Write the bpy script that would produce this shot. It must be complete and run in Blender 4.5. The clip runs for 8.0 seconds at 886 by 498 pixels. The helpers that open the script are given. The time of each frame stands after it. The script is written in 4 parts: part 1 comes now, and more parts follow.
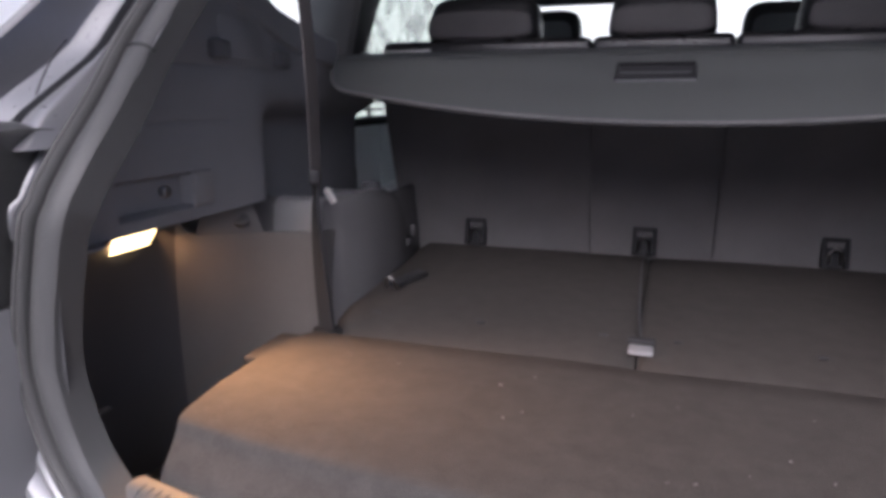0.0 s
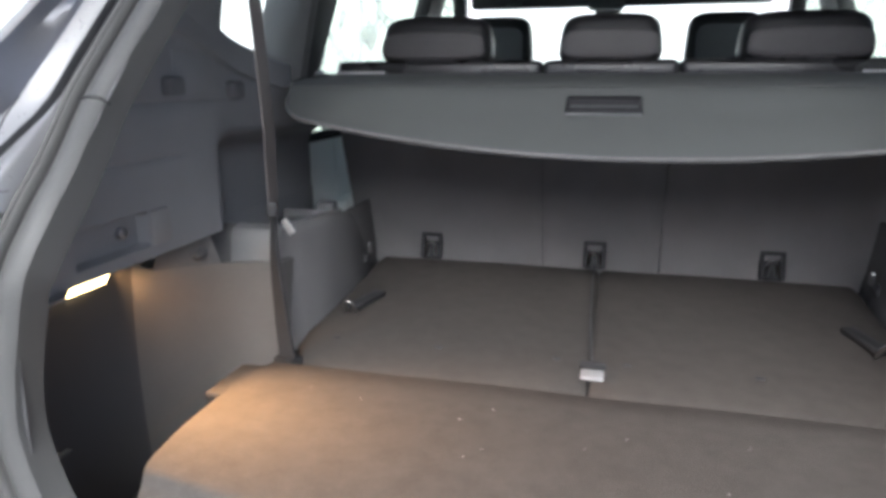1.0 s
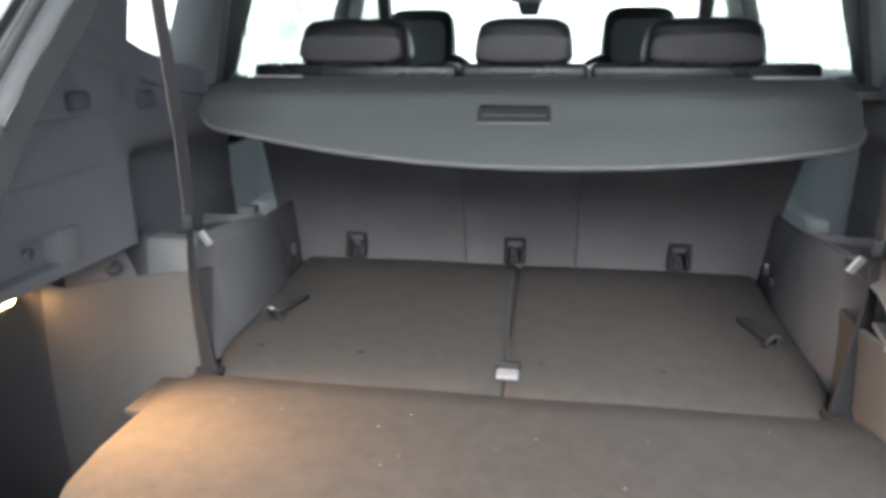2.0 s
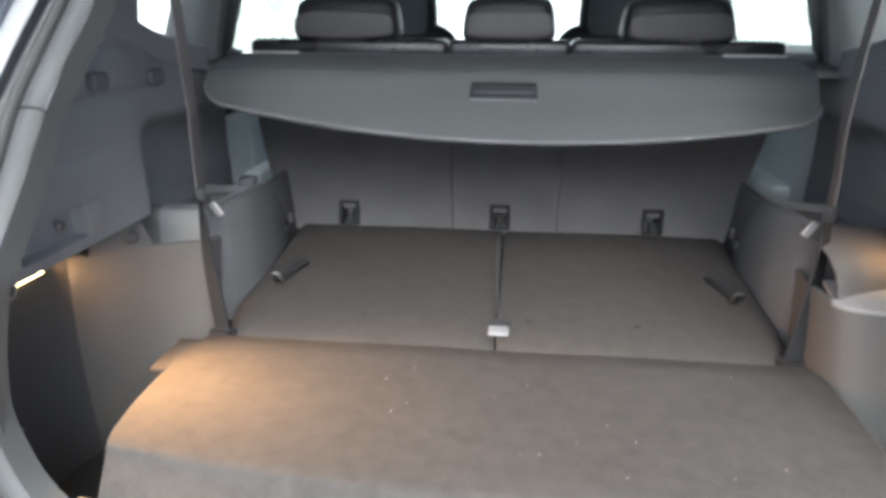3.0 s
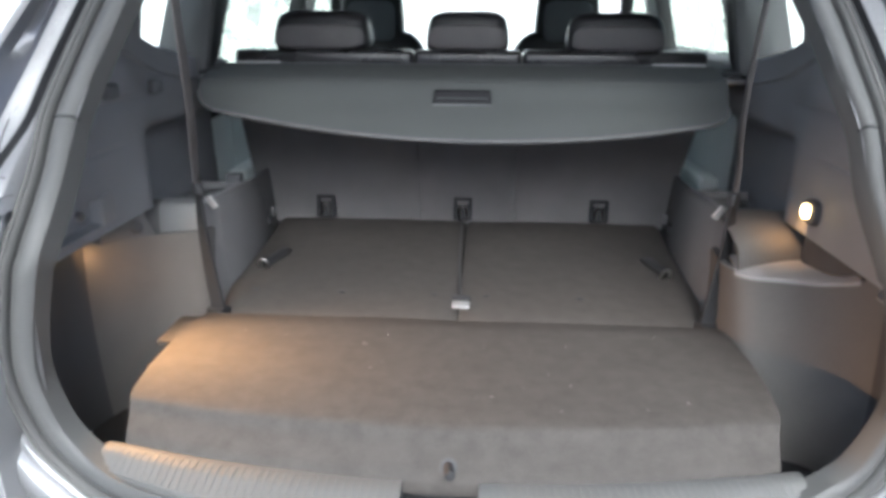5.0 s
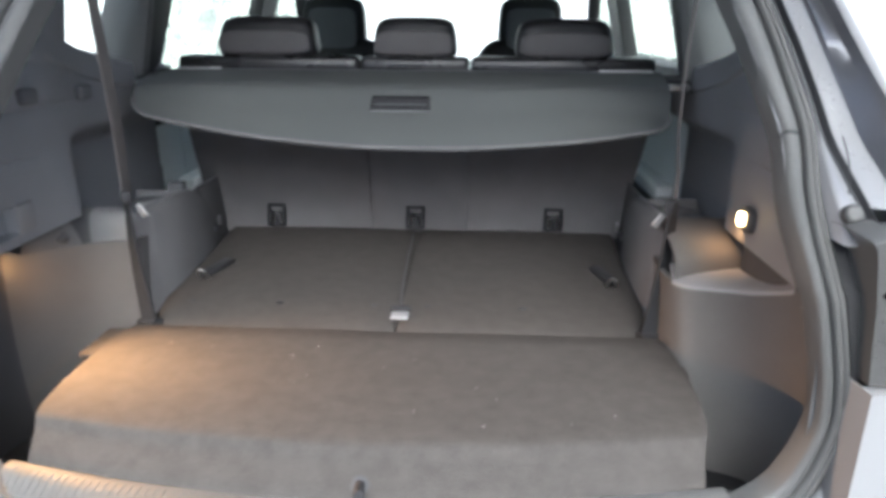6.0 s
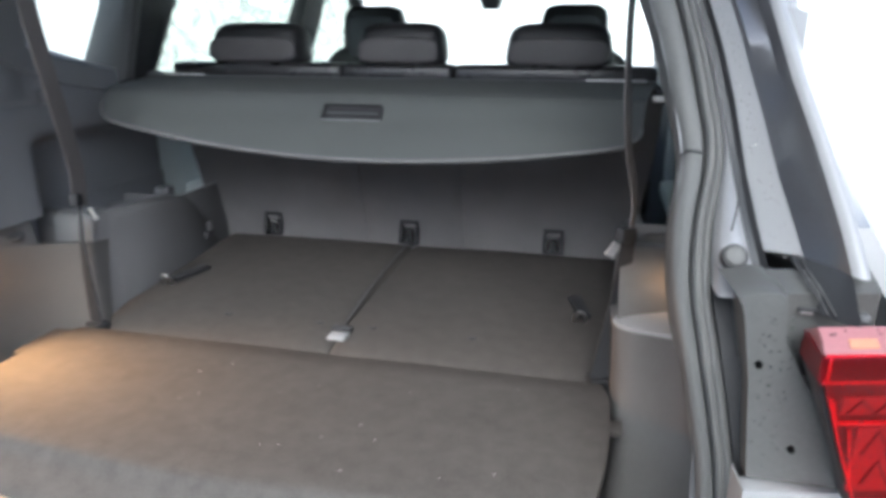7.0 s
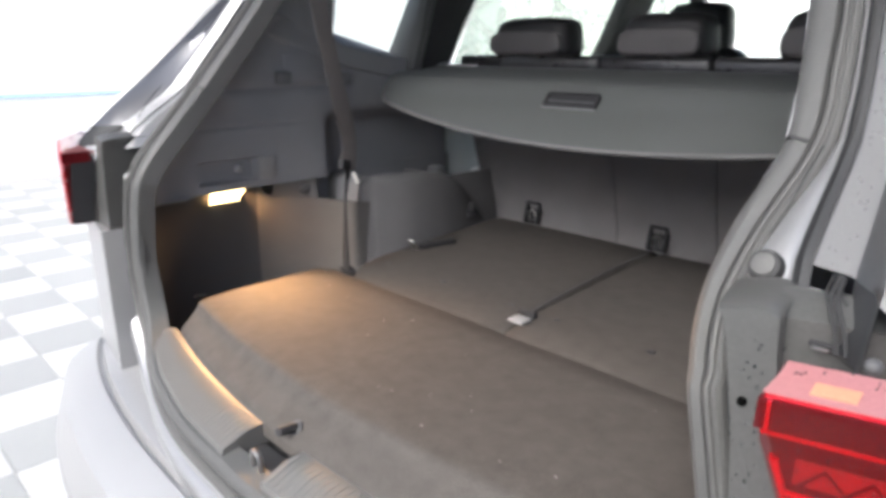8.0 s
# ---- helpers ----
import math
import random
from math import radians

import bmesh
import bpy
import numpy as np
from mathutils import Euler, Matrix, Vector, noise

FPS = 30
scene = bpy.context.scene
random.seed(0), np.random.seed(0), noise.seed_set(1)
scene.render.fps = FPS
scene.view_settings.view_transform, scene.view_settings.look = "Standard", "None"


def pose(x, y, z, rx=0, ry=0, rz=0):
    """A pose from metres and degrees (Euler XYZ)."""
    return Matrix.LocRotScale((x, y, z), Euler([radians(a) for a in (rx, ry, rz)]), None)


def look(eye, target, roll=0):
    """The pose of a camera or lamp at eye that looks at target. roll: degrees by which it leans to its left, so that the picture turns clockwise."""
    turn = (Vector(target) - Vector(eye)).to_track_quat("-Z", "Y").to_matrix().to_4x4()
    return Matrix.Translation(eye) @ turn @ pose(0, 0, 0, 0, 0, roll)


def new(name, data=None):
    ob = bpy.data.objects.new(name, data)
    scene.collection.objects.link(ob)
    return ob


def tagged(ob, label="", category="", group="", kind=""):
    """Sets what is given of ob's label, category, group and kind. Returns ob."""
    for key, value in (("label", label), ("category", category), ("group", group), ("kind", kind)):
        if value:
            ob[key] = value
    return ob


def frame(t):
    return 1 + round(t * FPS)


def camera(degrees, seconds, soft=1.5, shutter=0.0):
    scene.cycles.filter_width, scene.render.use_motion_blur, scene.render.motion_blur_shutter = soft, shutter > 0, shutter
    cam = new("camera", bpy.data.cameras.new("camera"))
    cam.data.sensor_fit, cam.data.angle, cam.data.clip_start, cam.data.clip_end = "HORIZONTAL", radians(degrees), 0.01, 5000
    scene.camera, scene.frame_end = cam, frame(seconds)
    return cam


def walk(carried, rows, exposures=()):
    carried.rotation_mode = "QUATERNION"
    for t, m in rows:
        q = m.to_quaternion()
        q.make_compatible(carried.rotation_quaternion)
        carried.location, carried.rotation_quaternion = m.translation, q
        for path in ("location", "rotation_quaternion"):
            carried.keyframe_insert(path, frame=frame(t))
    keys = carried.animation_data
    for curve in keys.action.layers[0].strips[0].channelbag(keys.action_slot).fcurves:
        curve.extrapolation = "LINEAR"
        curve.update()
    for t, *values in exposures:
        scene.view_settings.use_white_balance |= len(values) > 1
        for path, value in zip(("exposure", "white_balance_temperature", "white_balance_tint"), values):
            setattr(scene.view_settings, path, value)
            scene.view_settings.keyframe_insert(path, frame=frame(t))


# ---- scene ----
cam = camera(66.9, 8.0, soft=4.0, shutter=0.4)
PATH = [
    (0, (0.0232, -0.3498, 1.164), (-0.593, 1.4997, 0.719), -0.2),
    (0.5, (0.0198, -0.3247, 1.209), (-0.5059, 1.5457, 0.733), -0.2),
    (1, (0.02, -0.3587, 1.243), (-0.4615, 1.5187, 0.749), -0.1),
    (1.5, (0.0496, -0.3764, 1.284), (-0.3486, 1.5161, 0.772), -0.0),
    (2, (0.0548, -0.3675, 1.294), (-0.2412, 1.5317, 0.74), -0.1),
    (2.2, (0.049, -0.356, 1.297), (-0.2165, 1.542, 0.725), 0.0),
    (3.3, (0.0265, -0.522, 1.334), (-0.183, 1.351, 0.668), 0.1),
    (3.5, (0.0295, -0.558, 1.335), (-0.1801, 1.3162, 0.671), 0.0),
    (4, (0.0225, -0.5998, 1.336), (-0.162, 1.2758, 0.668), 0.1),
    (4.2, (0.029, -0.603, 1.343), (-0.1555, 1.269, 0.667), 0.1),
    (5.3, (0.0670, -0.6480, 1.362), (-0.036, 1.240, 0.713), 0.2),
    (5.5, (0.0825, -0.6462, 1.356), (-0.0157, 1.2445, 0.712), 0.2),
    (6, (0.1554, -0.6049, 1.352), (0.0584, 1.2898, 0.718), 0.3),
    (6.5, (0.2949, -0.499, 1.335), (0.1449, 1.3979, 0.719), 0.2),
    (7, (0.4668, -0.4599, 1.337), (0.0308, 1.3965, 0.736), 0.1),
    (7.5, (0.6636, -0.4273, 1.323), (-0.3509, 1.1941, 0.738), 0.0),
    (8, (0.7602, -0.3125, 1.294), (-0.6107, 1.0269, 0.723), -0.0),
]
EXPOSURES = [(0.0, 0.55, 5550, 17), (0.5, 1.00, 5550, 11), (1.5, 1.58, 5500, 1), (3.5, 1.75, 5450, 0), (4.0, 1.62, 5450, 0), (5.5, 1.48, 5400, 2), (6.5, 1.68, 5450, 2), (7.0, 1.42, 5350, 1), (8.0, 1.42, 5800, 5)]
walk(cam, [(t, look(eye, target, roll)) for t, eye, target, roll in PATH], exposures=EXPOSURES)

# ---- light ----
world = bpy.data.worlds.new("sky")
scene.world = world
world.use_nodes = True
wn, wl = world.node_tree.nodes, world.node_tree.links
sky = wn.new("ShaderNodeTexSky")
sky.sky_type, sky.sun_disc = "NISHITA", False
sky.sun_elevation, sky.sun_rotation = radians(44), radians(173)
sky.air_density, sky.dust_density, sky.ozone_density = 0.45, 8.0, 0.3
wn["Background"].inputs["Strength"].default_value = 0.15
wl.new(sky.outputs["Color"], wn["Background"].inputs["Color"])
sun = new("sun", bpy.data.lights.new("sun", "SUN"))
sun.data.energy, sun.data.angle, sun.data.color = 0.6, radians(40), (1.0, 0.98, 0.95)
sun.matrix_world = look((0.6, -5.0, 4.8), (0, 0, 0))


def lamp_light(name, place, target, watts, size, spread=125):
    ob = new(name, bpy.data.lights.new(name, "AREA"))
    ob.data.shape, ob.data.size, ob.data.size_y = "RECTANGLE", size[0], size[1]
    ob.data.energy, ob.data.color = watts, (1.0, 0.48, 0.17)
    ob.data.spread = radians(spread)
    ob.matrix_world = look(place, target)
    return ob


lamp_light("boot_lamp_light", (-0.680, 0.424, 0.966), (-0.570, 0.396, 0.918), 1.25, (0.11, 0.016), 80)
lamp_light("boot_lamp_light", (-0.680, 0.440, 0.964), (-0.610, 0.530, 0.860), 0.09, (0.05, 0.016), 95)
lamp_light("boot_lamp_light", (-0.680, 0.382, 0.964), (-0.600, 0.278, 0.884), 0.22, (0.05, 0.016), 90)
lamp_light("boot_lamp_light", (0.606, 0.540, 1.028), (0.604, 0.600, 0.955), 0.024, (0.015, 0.015), 120)

# ---- materials ----


def material(name, color, rough=0.6, metal=0.0, spot=0.12, scale=40.0, bump=0.1, grain=600.0, tone=None, coat=0.0, spec=0.5, rand=0.0):
    """Base colour with stains at one scale and grain at a finer one, and a fine relief."""
    m = bpy.data.materials.new(name)
    m.use_nodes = True
    n, l = m.node_tree.nodes, m.node_tree.links
    b = n["Principled BSDF"]
    co = n.new("ShaderNodeTexCoord")
    big, fine = n.new("ShaderNodeTexNoise"), n.new("ShaderNodeTexNoise")
    big.inputs["Scale"].default_value, big.inputs["Detail"].default_value = scale * 0.2, 5.0
    fine.inputs["Scale"].default_value, fine.inputs["Detail"].default_value = grain, 2.0
    for t in (big, fine):
        l.new(co.outputs["Object"], t.inputs["Vector"])
    add = n.new("ShaderNodeMath")
    add.operation = "ADD"
    l.new(big.outputs["Fac"], add.inputs[0])
    l.new(fine.outputs["Fac"], add.inputs[1])
    span = n.new("ShaderNodeMapRange")
    span.inputs["From Min"].default_value, span.inputs["From Max"].default_value = 0.65, 1.35
    l.new(add.outputs[0], span.inputs["Value"])
    mix = n.new("ShaderNodeMix")
    mix.data_type = "RGBA"
    dark = tone if tone else tuple(c * (1 - spot) for c in color)
    light = tuple(min(1, c * (1 + spot)) for c in color)
    mix.inputs[6].default_value, mix.inputs[7].default_value = (*dark, 1), (*light, 1)
    l.new(span.outputs["Result"], mix.inputs[0])
    out = mix.outputs[2]
    if rand:
        info = n.new("ShaderNodeObjectInfo")
        hsv = n.new("ShaderNodeHueSaturation")
        r = n.new("ShaderNodeMapRange")
        r.inputs["To Min"].default_value, r.inputs["To Max"].default_value = 1 - rand, 1 + rand
        l.new(info.outputs["Random"], r.inputs["Value"])
        l.new(r.outputs["Result"], hsv.inputs["Value"])
        l.new(out, hsv.inputs["Color"])
        out = hsv.outputs["Color"]
    l.new(out, b.inputs["Base Color"])
    rr = n.new("ShaderNodeMapRange")
    rr.inputs["To Min"].default_value, rr.inputs["To Max"].default_value = max(0.02, rough - 0.08), min(1, rough + 0.08)
    l.new(big.outputs["Fac"], rr.inputs["Value"])
    l.new(rr.outputs["Result"], b.inputs["Roughness"])
    b.inputs["Metallic"].default_value = metal
    b.inputs["Specular IOR Level"].default_value = spec
    b.inputs["Coat Weight"].default_value = coat
    if bump:
        bp = n.new("ShaderNodeBump")
        bp.inputs["Strength"].default_value, bp.inputs["Distance"].default_value = bump, 0.002
        l.new(fine.outputs["Fac"], bp.inputs["Height"])
        l.new(bp.outputs["Normal"], b.inputs["Normal"])
    return m


def glass(name, tint, gloss=0.08, spots=0.0):
    m = bpy.data.materials.new(name)
    m.use_nodes = True
    n, l = m.node_tree.nodes, m.node_tree.links
    out = n["Material Output"]
    n.remove(n["Principled BSDF"])
    tr, gl, mx = n.new("ShaderNodeBsdfTransparent"), n.new("ShaderNodeBsdfGlossy"), n.new("ShaderNodeMixShader")
    tr.inputs["Color"].default_value = (*tint, 1)
    gl.inputs["Roughness"].default_value = 0.03
    mx.inputs[0].default_value = gloss * 0.5
    l.new(tr.outputs[0], mx.inputs[1])
    l.new(gl.outputs[0], mx.inputs[2])
    if spots:
        df, m2, no, rp = n.new("ShaderNodeBsdfTranslucent"), n.new("ShaderNodeMixShader"), n.new("ShaderNodeTexNoise"), n.new("ShaderNodeMapRange")
        co = n.new("ShaderNodeTexCoord")
        l.new(co.outputs["Object"], no.inputs["Vector"])
        no.inputs["Scale"].default_value, no.inputs["Detail"].default_value, no.inputs["Distortion"].default_value = 9.0, 6.0, 1.5
        rp.inputs["From Min"].default_value, rp.inputs["From Max"].default_value = 0.45, 0.7
        rp.inputs["To Max"].default_value = spots
        df.inputs["Color"].default_value = (0.66, 0.69, 0.62, 1)
        l.new(no.outputs["Fac"], rp.inputs["Value"])
        l.new(rp.outputs["Result"], m2.inputs[0])
        l.new(mx.outputs[0], m2.inputs[1])
        l.new(df.outputs[0], m2.inputs[2])
        l.new(m2.outputs[0], out.inputs[0])
    else:
        l.new(mx.outputs[0], out.inputs[0])
    return m


def glow(name, color, strength):
    m = bpy.data.materials.new(name)
    m.use_nodes = True
    b = m.node_tree.nodes["Principled BSDF"]
    b.inputs["Base Color"].default_value = (0.9, 0.85, 0.75, 1)
    b.inputs["Emission Color"].default_value, b.inputs["Emission Strength"].default_value = (*color, 1), strength
    return m


CARPET = material("carpet", (0.073, 0.067, 0.062), 0.95, spot=0.19, scale=190, bump=0.8, grain=420, spec=0.12)
FLOORSEAT = material("folded_seat_carpet", (0.068, 0.062, 0.057), 0.95, spot=0.16, scale=170, bump=0.7, grain=420, spec=0.12)
SEATCARPET = material("seat_back_carpet", (0.205, 0.198, 0.199), 0.95, spot=0.2, scale=30, bump=0.6, grain=900, spec=0.1)
LINING = material("side_lining", (0.145, 0.140, 0.135), 0.9, spot=0.2, scale=25, bump=0.4, grain=800, spec=0.15)
PLASTIC = material("grained_plastic", (0.130, 0.132, 0.141), 0.55, spot=0.12, scale=30, bump=0.25, grain=1200, spec=0.4)
UPPERPLASTIC = material("upper_lining_plastic", (0.225, 0.230, 0.244), 0.6, spot=0.12, scale=30, bump=0.25, grain=1200, spec=0.3)
SILLPLASTIC = material("sill_plastic", (0.110, 0.109, 0.106), 0.5, spot=0.12, scale=25, bump=0.2, grain=1300, spec=0.4)
DARKPLASTIC = material("dark_plastic", (0.070, 0.070, 0.073), 0.6, spot=0.12, scale=30, bump=0.2, grain=1200, spec=0.3)
PODPLASTIC = material("pod_plastic", (0.150, 0.148, 0.150), 0.7, spot=0.15, scale=30, bump=0.3, grain=900, spec=0.2)
BLOCKPLASTIC = material("block_plastic", (0.23, 0.23, 0.235), 0.55, spot=0.1, scale=30, bump=0.2, grain=1200, spec=0.3)
PALEPLASTIC = material("grey_plastic", (0.19, 0.19, 0.195), 0.5, spot=0.1, scale=30, bump=0.2, grain=1200, spec=0.4)
# grey plastic made paler: the light on the shelf is in the colour
LITSHELF = material("lit_shelf_plastic", (0.33, 0.33, 0.335), 0.5, spot=0.1, scale=30, bump=0.2, grain=1200, spec=0.4)
TRIM = material("opening_trim_plastic", (0.076, 0.076, 0.075), 0.5, spot=0.1, scale=25, bump=0.2, grain=1300, spec=0.4)
BLACK = material("black_plastic", (0.035, 0.035, 0.037), 0.6, spot=0.2, scale=40, bump=0.1, grain=900, spec=0.2)
VINYL = material("cover_vinyl", (0.093, 0.097, 0.095), 0.8, spot=0.08, scale=18, bump=0.25, grain=1500, spec=0.2)
LEATHER = material("black_leather", (0.020, 0.019, 0.020), 0.45, spot=0.25, scale=60, bump=0.35, grain=500, spec=0.5)
SMOOTHLEATHER = material("smooth_dark_leather", (0.030, 0.029, 0.030), 0.28, spot=0.2, scale=60, bump=0.15, grain=500, spec=0.6)
# silver paint of the pillar channel, its shade put into the base colour
SHADEDCHANNEL = material("shaded_channel_paint", (0.19, 0.191, 0.202), 0.34, metal=0.9, spot=0.1, scale=12, bump=0.03, coat=0.3)
GREYLEATHER = material("grey_leather", (0.105, 0.098, 0.098), 0.5, spot=0.15, scale=60, bump=0.35, grain=500, spec=0.4)
SEAL = material("weather_seal", (0.082, 0.081, 0.079), 0.6, spot=0.14, scale=30, bump=0.15, grain=500, spec=0.35)
RUBBER = material("seal_rubber", (0.075, 0.074, 0.072), 0.6, spot=0.15, scale=30, bump=0.1, grain=400, spec=0.4)
# darkened colour that holds the shade inside the groove and well
SHADEDGROOVE = material("shaded_groove", (0.045, 0.046, 0.049), 0.5, metal=0.3, spot=0.15, scale=30, bump=0.1)
TONGUE = material("bright_steel", (0.62, 0.61, 0.60), 0.45, metal=0.5, spot=0.1, scale=60, bump=0.05)
# near-black colour in place of the darkness inside a hole
HOLESHADE = material("hole_shade", (0.003, 0.003, 0.003), 1.0, spot=0.0, bump=0.0, spec=0.0)
DARKRUBBER = material("dark_rubber", (0.02, 0.02, 0.021), 0.7, spot=0.15, scale=30, bump=0.1)
PAINT = material("silver_paint", (0.31, 0.31, 0.314), 0.42, metal=0.40, spot=0.06, scale=8, bump=0.02, grain=2500, coat=0.35)
FLANGE = material("flange_paint", (0.33, 0.33, 0.335), 0.36, metal=0.60, spot=0.1, scale=12, bump=0.05, grain=900)
PRIMER = material("matt_grey_panel", (0.060, 0.060, 0.058), 0.42, spot=0.16, scale=30, bump=0.04, grain=300, coat=0.2)
DOORCARD = material("door_lining", (0.80, 0.84, 0.84), 0.6, spot=0.08, scale=20, bump=0.15, grain=900)
WEBBING = material("belt_webbing", (0.155, 0.142, 0.138), 0.7, spot=0.15, scale=60, bump=0.4, grain=1500)
METAL = material("steel", (0.40, 0.39, 0.38), 0.3, metal=1.0, spot=0.1, scale=60, bump=0.05)
WHITEPLASTIC = material("white_plastic", (0.31, 0.31, 0.315), 0.5, spot=0.06, scale=60, bump=0.05)
HEADLINER = material("headliner", (0.10, 0.10, 0.105), 0.95, spot=0.1, scale=20, bump=0.3, grain=1200)
WALLPAINT = material("white_wall_paint", (0.82, 0.83, 0.83), 0.7, spot=0.02, scale=3, bump=0.05, grain=200)
BLUEPAINT = material("blue_stripe_paint", (0.45, 0.68, 0.82), 0.6, spot=0.04, scale=5, bump=0.02)
BASEPAINT = material("tan_base_paint", (0.45, 0.36, 0.28), 0.7, spot=0.06, scale=5, bump=0.05)
CONCRETE = material("concrete", (0.42, 0.415, 0.405), 0.7, spot=0.15, scale=4, bump=0.2, grain=80)
TILEA = material("pale_tile", (0.43, 0.43, 0.425), 0.4, spot=0.05, scale=10, bump=0.05, grain=200, rand=0.05)
TILEB = material("grey_tile", (0.28, 0.285, 0.28), 0.4, spot=0.08, scale=10, bump=0.05, grain=200, rand=0.08)
REDLENS = material("red_lens", (0.34, 0.007, 0.018), 0.2, spot=0.15, scale=30, bump=0.02, coat=0.3)
DEEPRED = material("deep_red_lens", (0.060, 0.002, 0.004), 0.35, spot=0.3, scale=60, bump=0.02, coat=0.0, spec=0.2)
MIDRED = material("mid_red_lens", (0.17, 0.004, 0.009), 0.3, spot=0.25, scale=60, bump=0.02, coat=0.0)
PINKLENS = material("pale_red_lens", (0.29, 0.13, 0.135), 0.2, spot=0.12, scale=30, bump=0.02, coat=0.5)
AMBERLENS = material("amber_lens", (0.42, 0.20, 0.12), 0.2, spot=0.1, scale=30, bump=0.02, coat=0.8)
TINTED = glass("side_glass", (0.70, 0.75, 0.70), spots=0.8)
REDSHELL = glass("clear_red_shell", (0.97, 0.55, 0.57), gloss=0.03)
DROP = glass("water_drop", (0.62, 0.63, 0.64), gloss=0.22)
LINT = material("lint", (0.33, 0.32, 0.30), 0.9, spot=0.1, scale=100, bump=0.0)
CLEAR = glass("wind_screen_glass", (0.92, 0.95, 0.93))
LENSGLOW = glow("boot_lamp_lens", (1.0, 0.66, 0.26), 5.5)
LENSGLOWR = glow("boot_lamp_lens_right", (1.0, 0.62, 0.25), 7.0)

# ---- builders ----


def sharpen(bm, degrees=38):
    bm.normal_update()
    for f in bm.faces:
        f.smooth = True
    for e in bm.edges:
        if len(e.link_faces) == 2 and e.calc_face_angle(0) > radians(degrees):
            e.smooth = False


def link(name, bm, mat, degrees=38):
    bmesh.ops.recalc_face_normals(bm, faces=bm.faces)
    sharpen(bm, degrees)
    me = bpy.data.meshes.new(name)
    bm.to_mesh(me)
    bm.free()
    me.materials.append(mat)
    return new(name, me)


def part(name, bm, mat, parent, label="", degrees=38):
    ob = link(name, bm, mat, degrees)
    ob.parent = parent
    return tagged(ob, label)


def thing(name, label, category, group="", place=(0, 0, 0), kind=""):
    ob = new(name)
    ob.empty_display_size = 0.05
    ob.location = place
    return tagged(ob, label, category, group, kind)


def box(bm, x0, x1, y0, y1, z0, z1, bev=0.0, seg=2, m=None):
    r = bmesh.ops.create_cube(bm, size=1.0)
    vs = r["verts"]
    for v in vs:
        v.co = Vector((x0 + (v.co.x + 0.5) * (x1 - x0), y0 + (v.co.y + 0.5) * (y1 - y0), z0 + (v.co.z + 0.5) * (z1 - z0)))
    if m is not None:
        bmesh.ops.transform(bm, matrix=m, verts=vs)
    if bev:
        es = list({e for v in vs for e in v.link_edges})
        bmesh.ops.bevel(bm, geom=es, offset=bev, segments=seg, profile=0.5, affect="EDGES")
    return bm


def B(*a, **k):
    return box(bmesh.new(), *a, **k)


def loft(bm, rings, closed=False, caps=False):
    """Faces between rings of points of equal number."""
    vv = [[bm.verts.new(p) for p in r] for r in rings]
    n = len(vv[0])
    for a, b in zip(vv, vv[1:]):
        for i in range(n if closed else n - 1):
            j = (i + 1) % n
            bm.faces.new((a[i], a[j], b[j], b[i]))
    if caps:
        bm.faces.new(vv[0])
        bm.faces.new(vv[-1])
    return bm


def sheet(rings, thick, direction):
    """A lofted sheet given thickness along a direction."""
    d = Vector(direction) * thick
    bm = bmesh.new()
    m, n = len(rings), len(rings[0])
    a = [[bm.verts.new(p) for p in r] for r in rings]
    b = [[bm.verts.new(Vector(p) + d) for p in r] for r in rings]
    for i in range(m - 1):
        for j in range(n - 1):
            bm.faces.new((a[i][j], a[i][j + 1], a[i + 1][j + 1], a[i + 1][j]))
            bm.faces.new((b[i][j], b[i + 1][j], b[i + 1][j + 1], b[i][j + 1]))
    edge = [(i, 0) for i in range(m)] + [(m - 1, j) for j in range(1, n)] + [(i, n - 1) for i in range(m - 2, -1, -1)] + [(0, j) for j in range(n - 2, 0, -1)]
    for (i, j), (k, q) in zip(edge, edge[1:] + edge[:1]):
        bm.faces.new((a[i][j], a[k][q], b[k][q], b[i][j]))
    return bm


def smooth_line(pts, n):
    """Catmull-Rom points through pts, n steps to each stretch."""
    p = [Vector(q) for q in pts]
    p = [2 * p[0] - p[1]] + p + [2 * p[-1] - p[-2]]
    out = []
    for i in range(1, len(p) - 2):
        for k in range(n):
            t = k / n
            a, b, c, d = p[i - 1], p[i], p[i + 1], p[i + 2]
            out.append(0.5 * ((2 * b) + (c - a) * t + (2 * a - 5 * b + 4 * c - d) * t * t + (3 * b - a - 3 * c + d) * t ** 3))
    out.append(p[-2])
    return out


def tube(bm, pts, r, n=10, squash=1.0):
    rings = []
    up = Vector((0.31, 0.2, 0.93))
    for i, p in enumerate(pts):
        d = (Vector(pts[min(i + 1, len(pts) - 1)]) - Vector(pts[max(i - 1, 0)])).normalized()
        a = d.cross(up).normalized()
        b = a.cross(d)
        rings.append([Vector(p) + r * (math.cos(6.2832 * k / n) * a + squash * math.sin(6.2832 * k / n) * b) for k in range(n)])
    return loft(bm, rings, closed=True, caps=True)


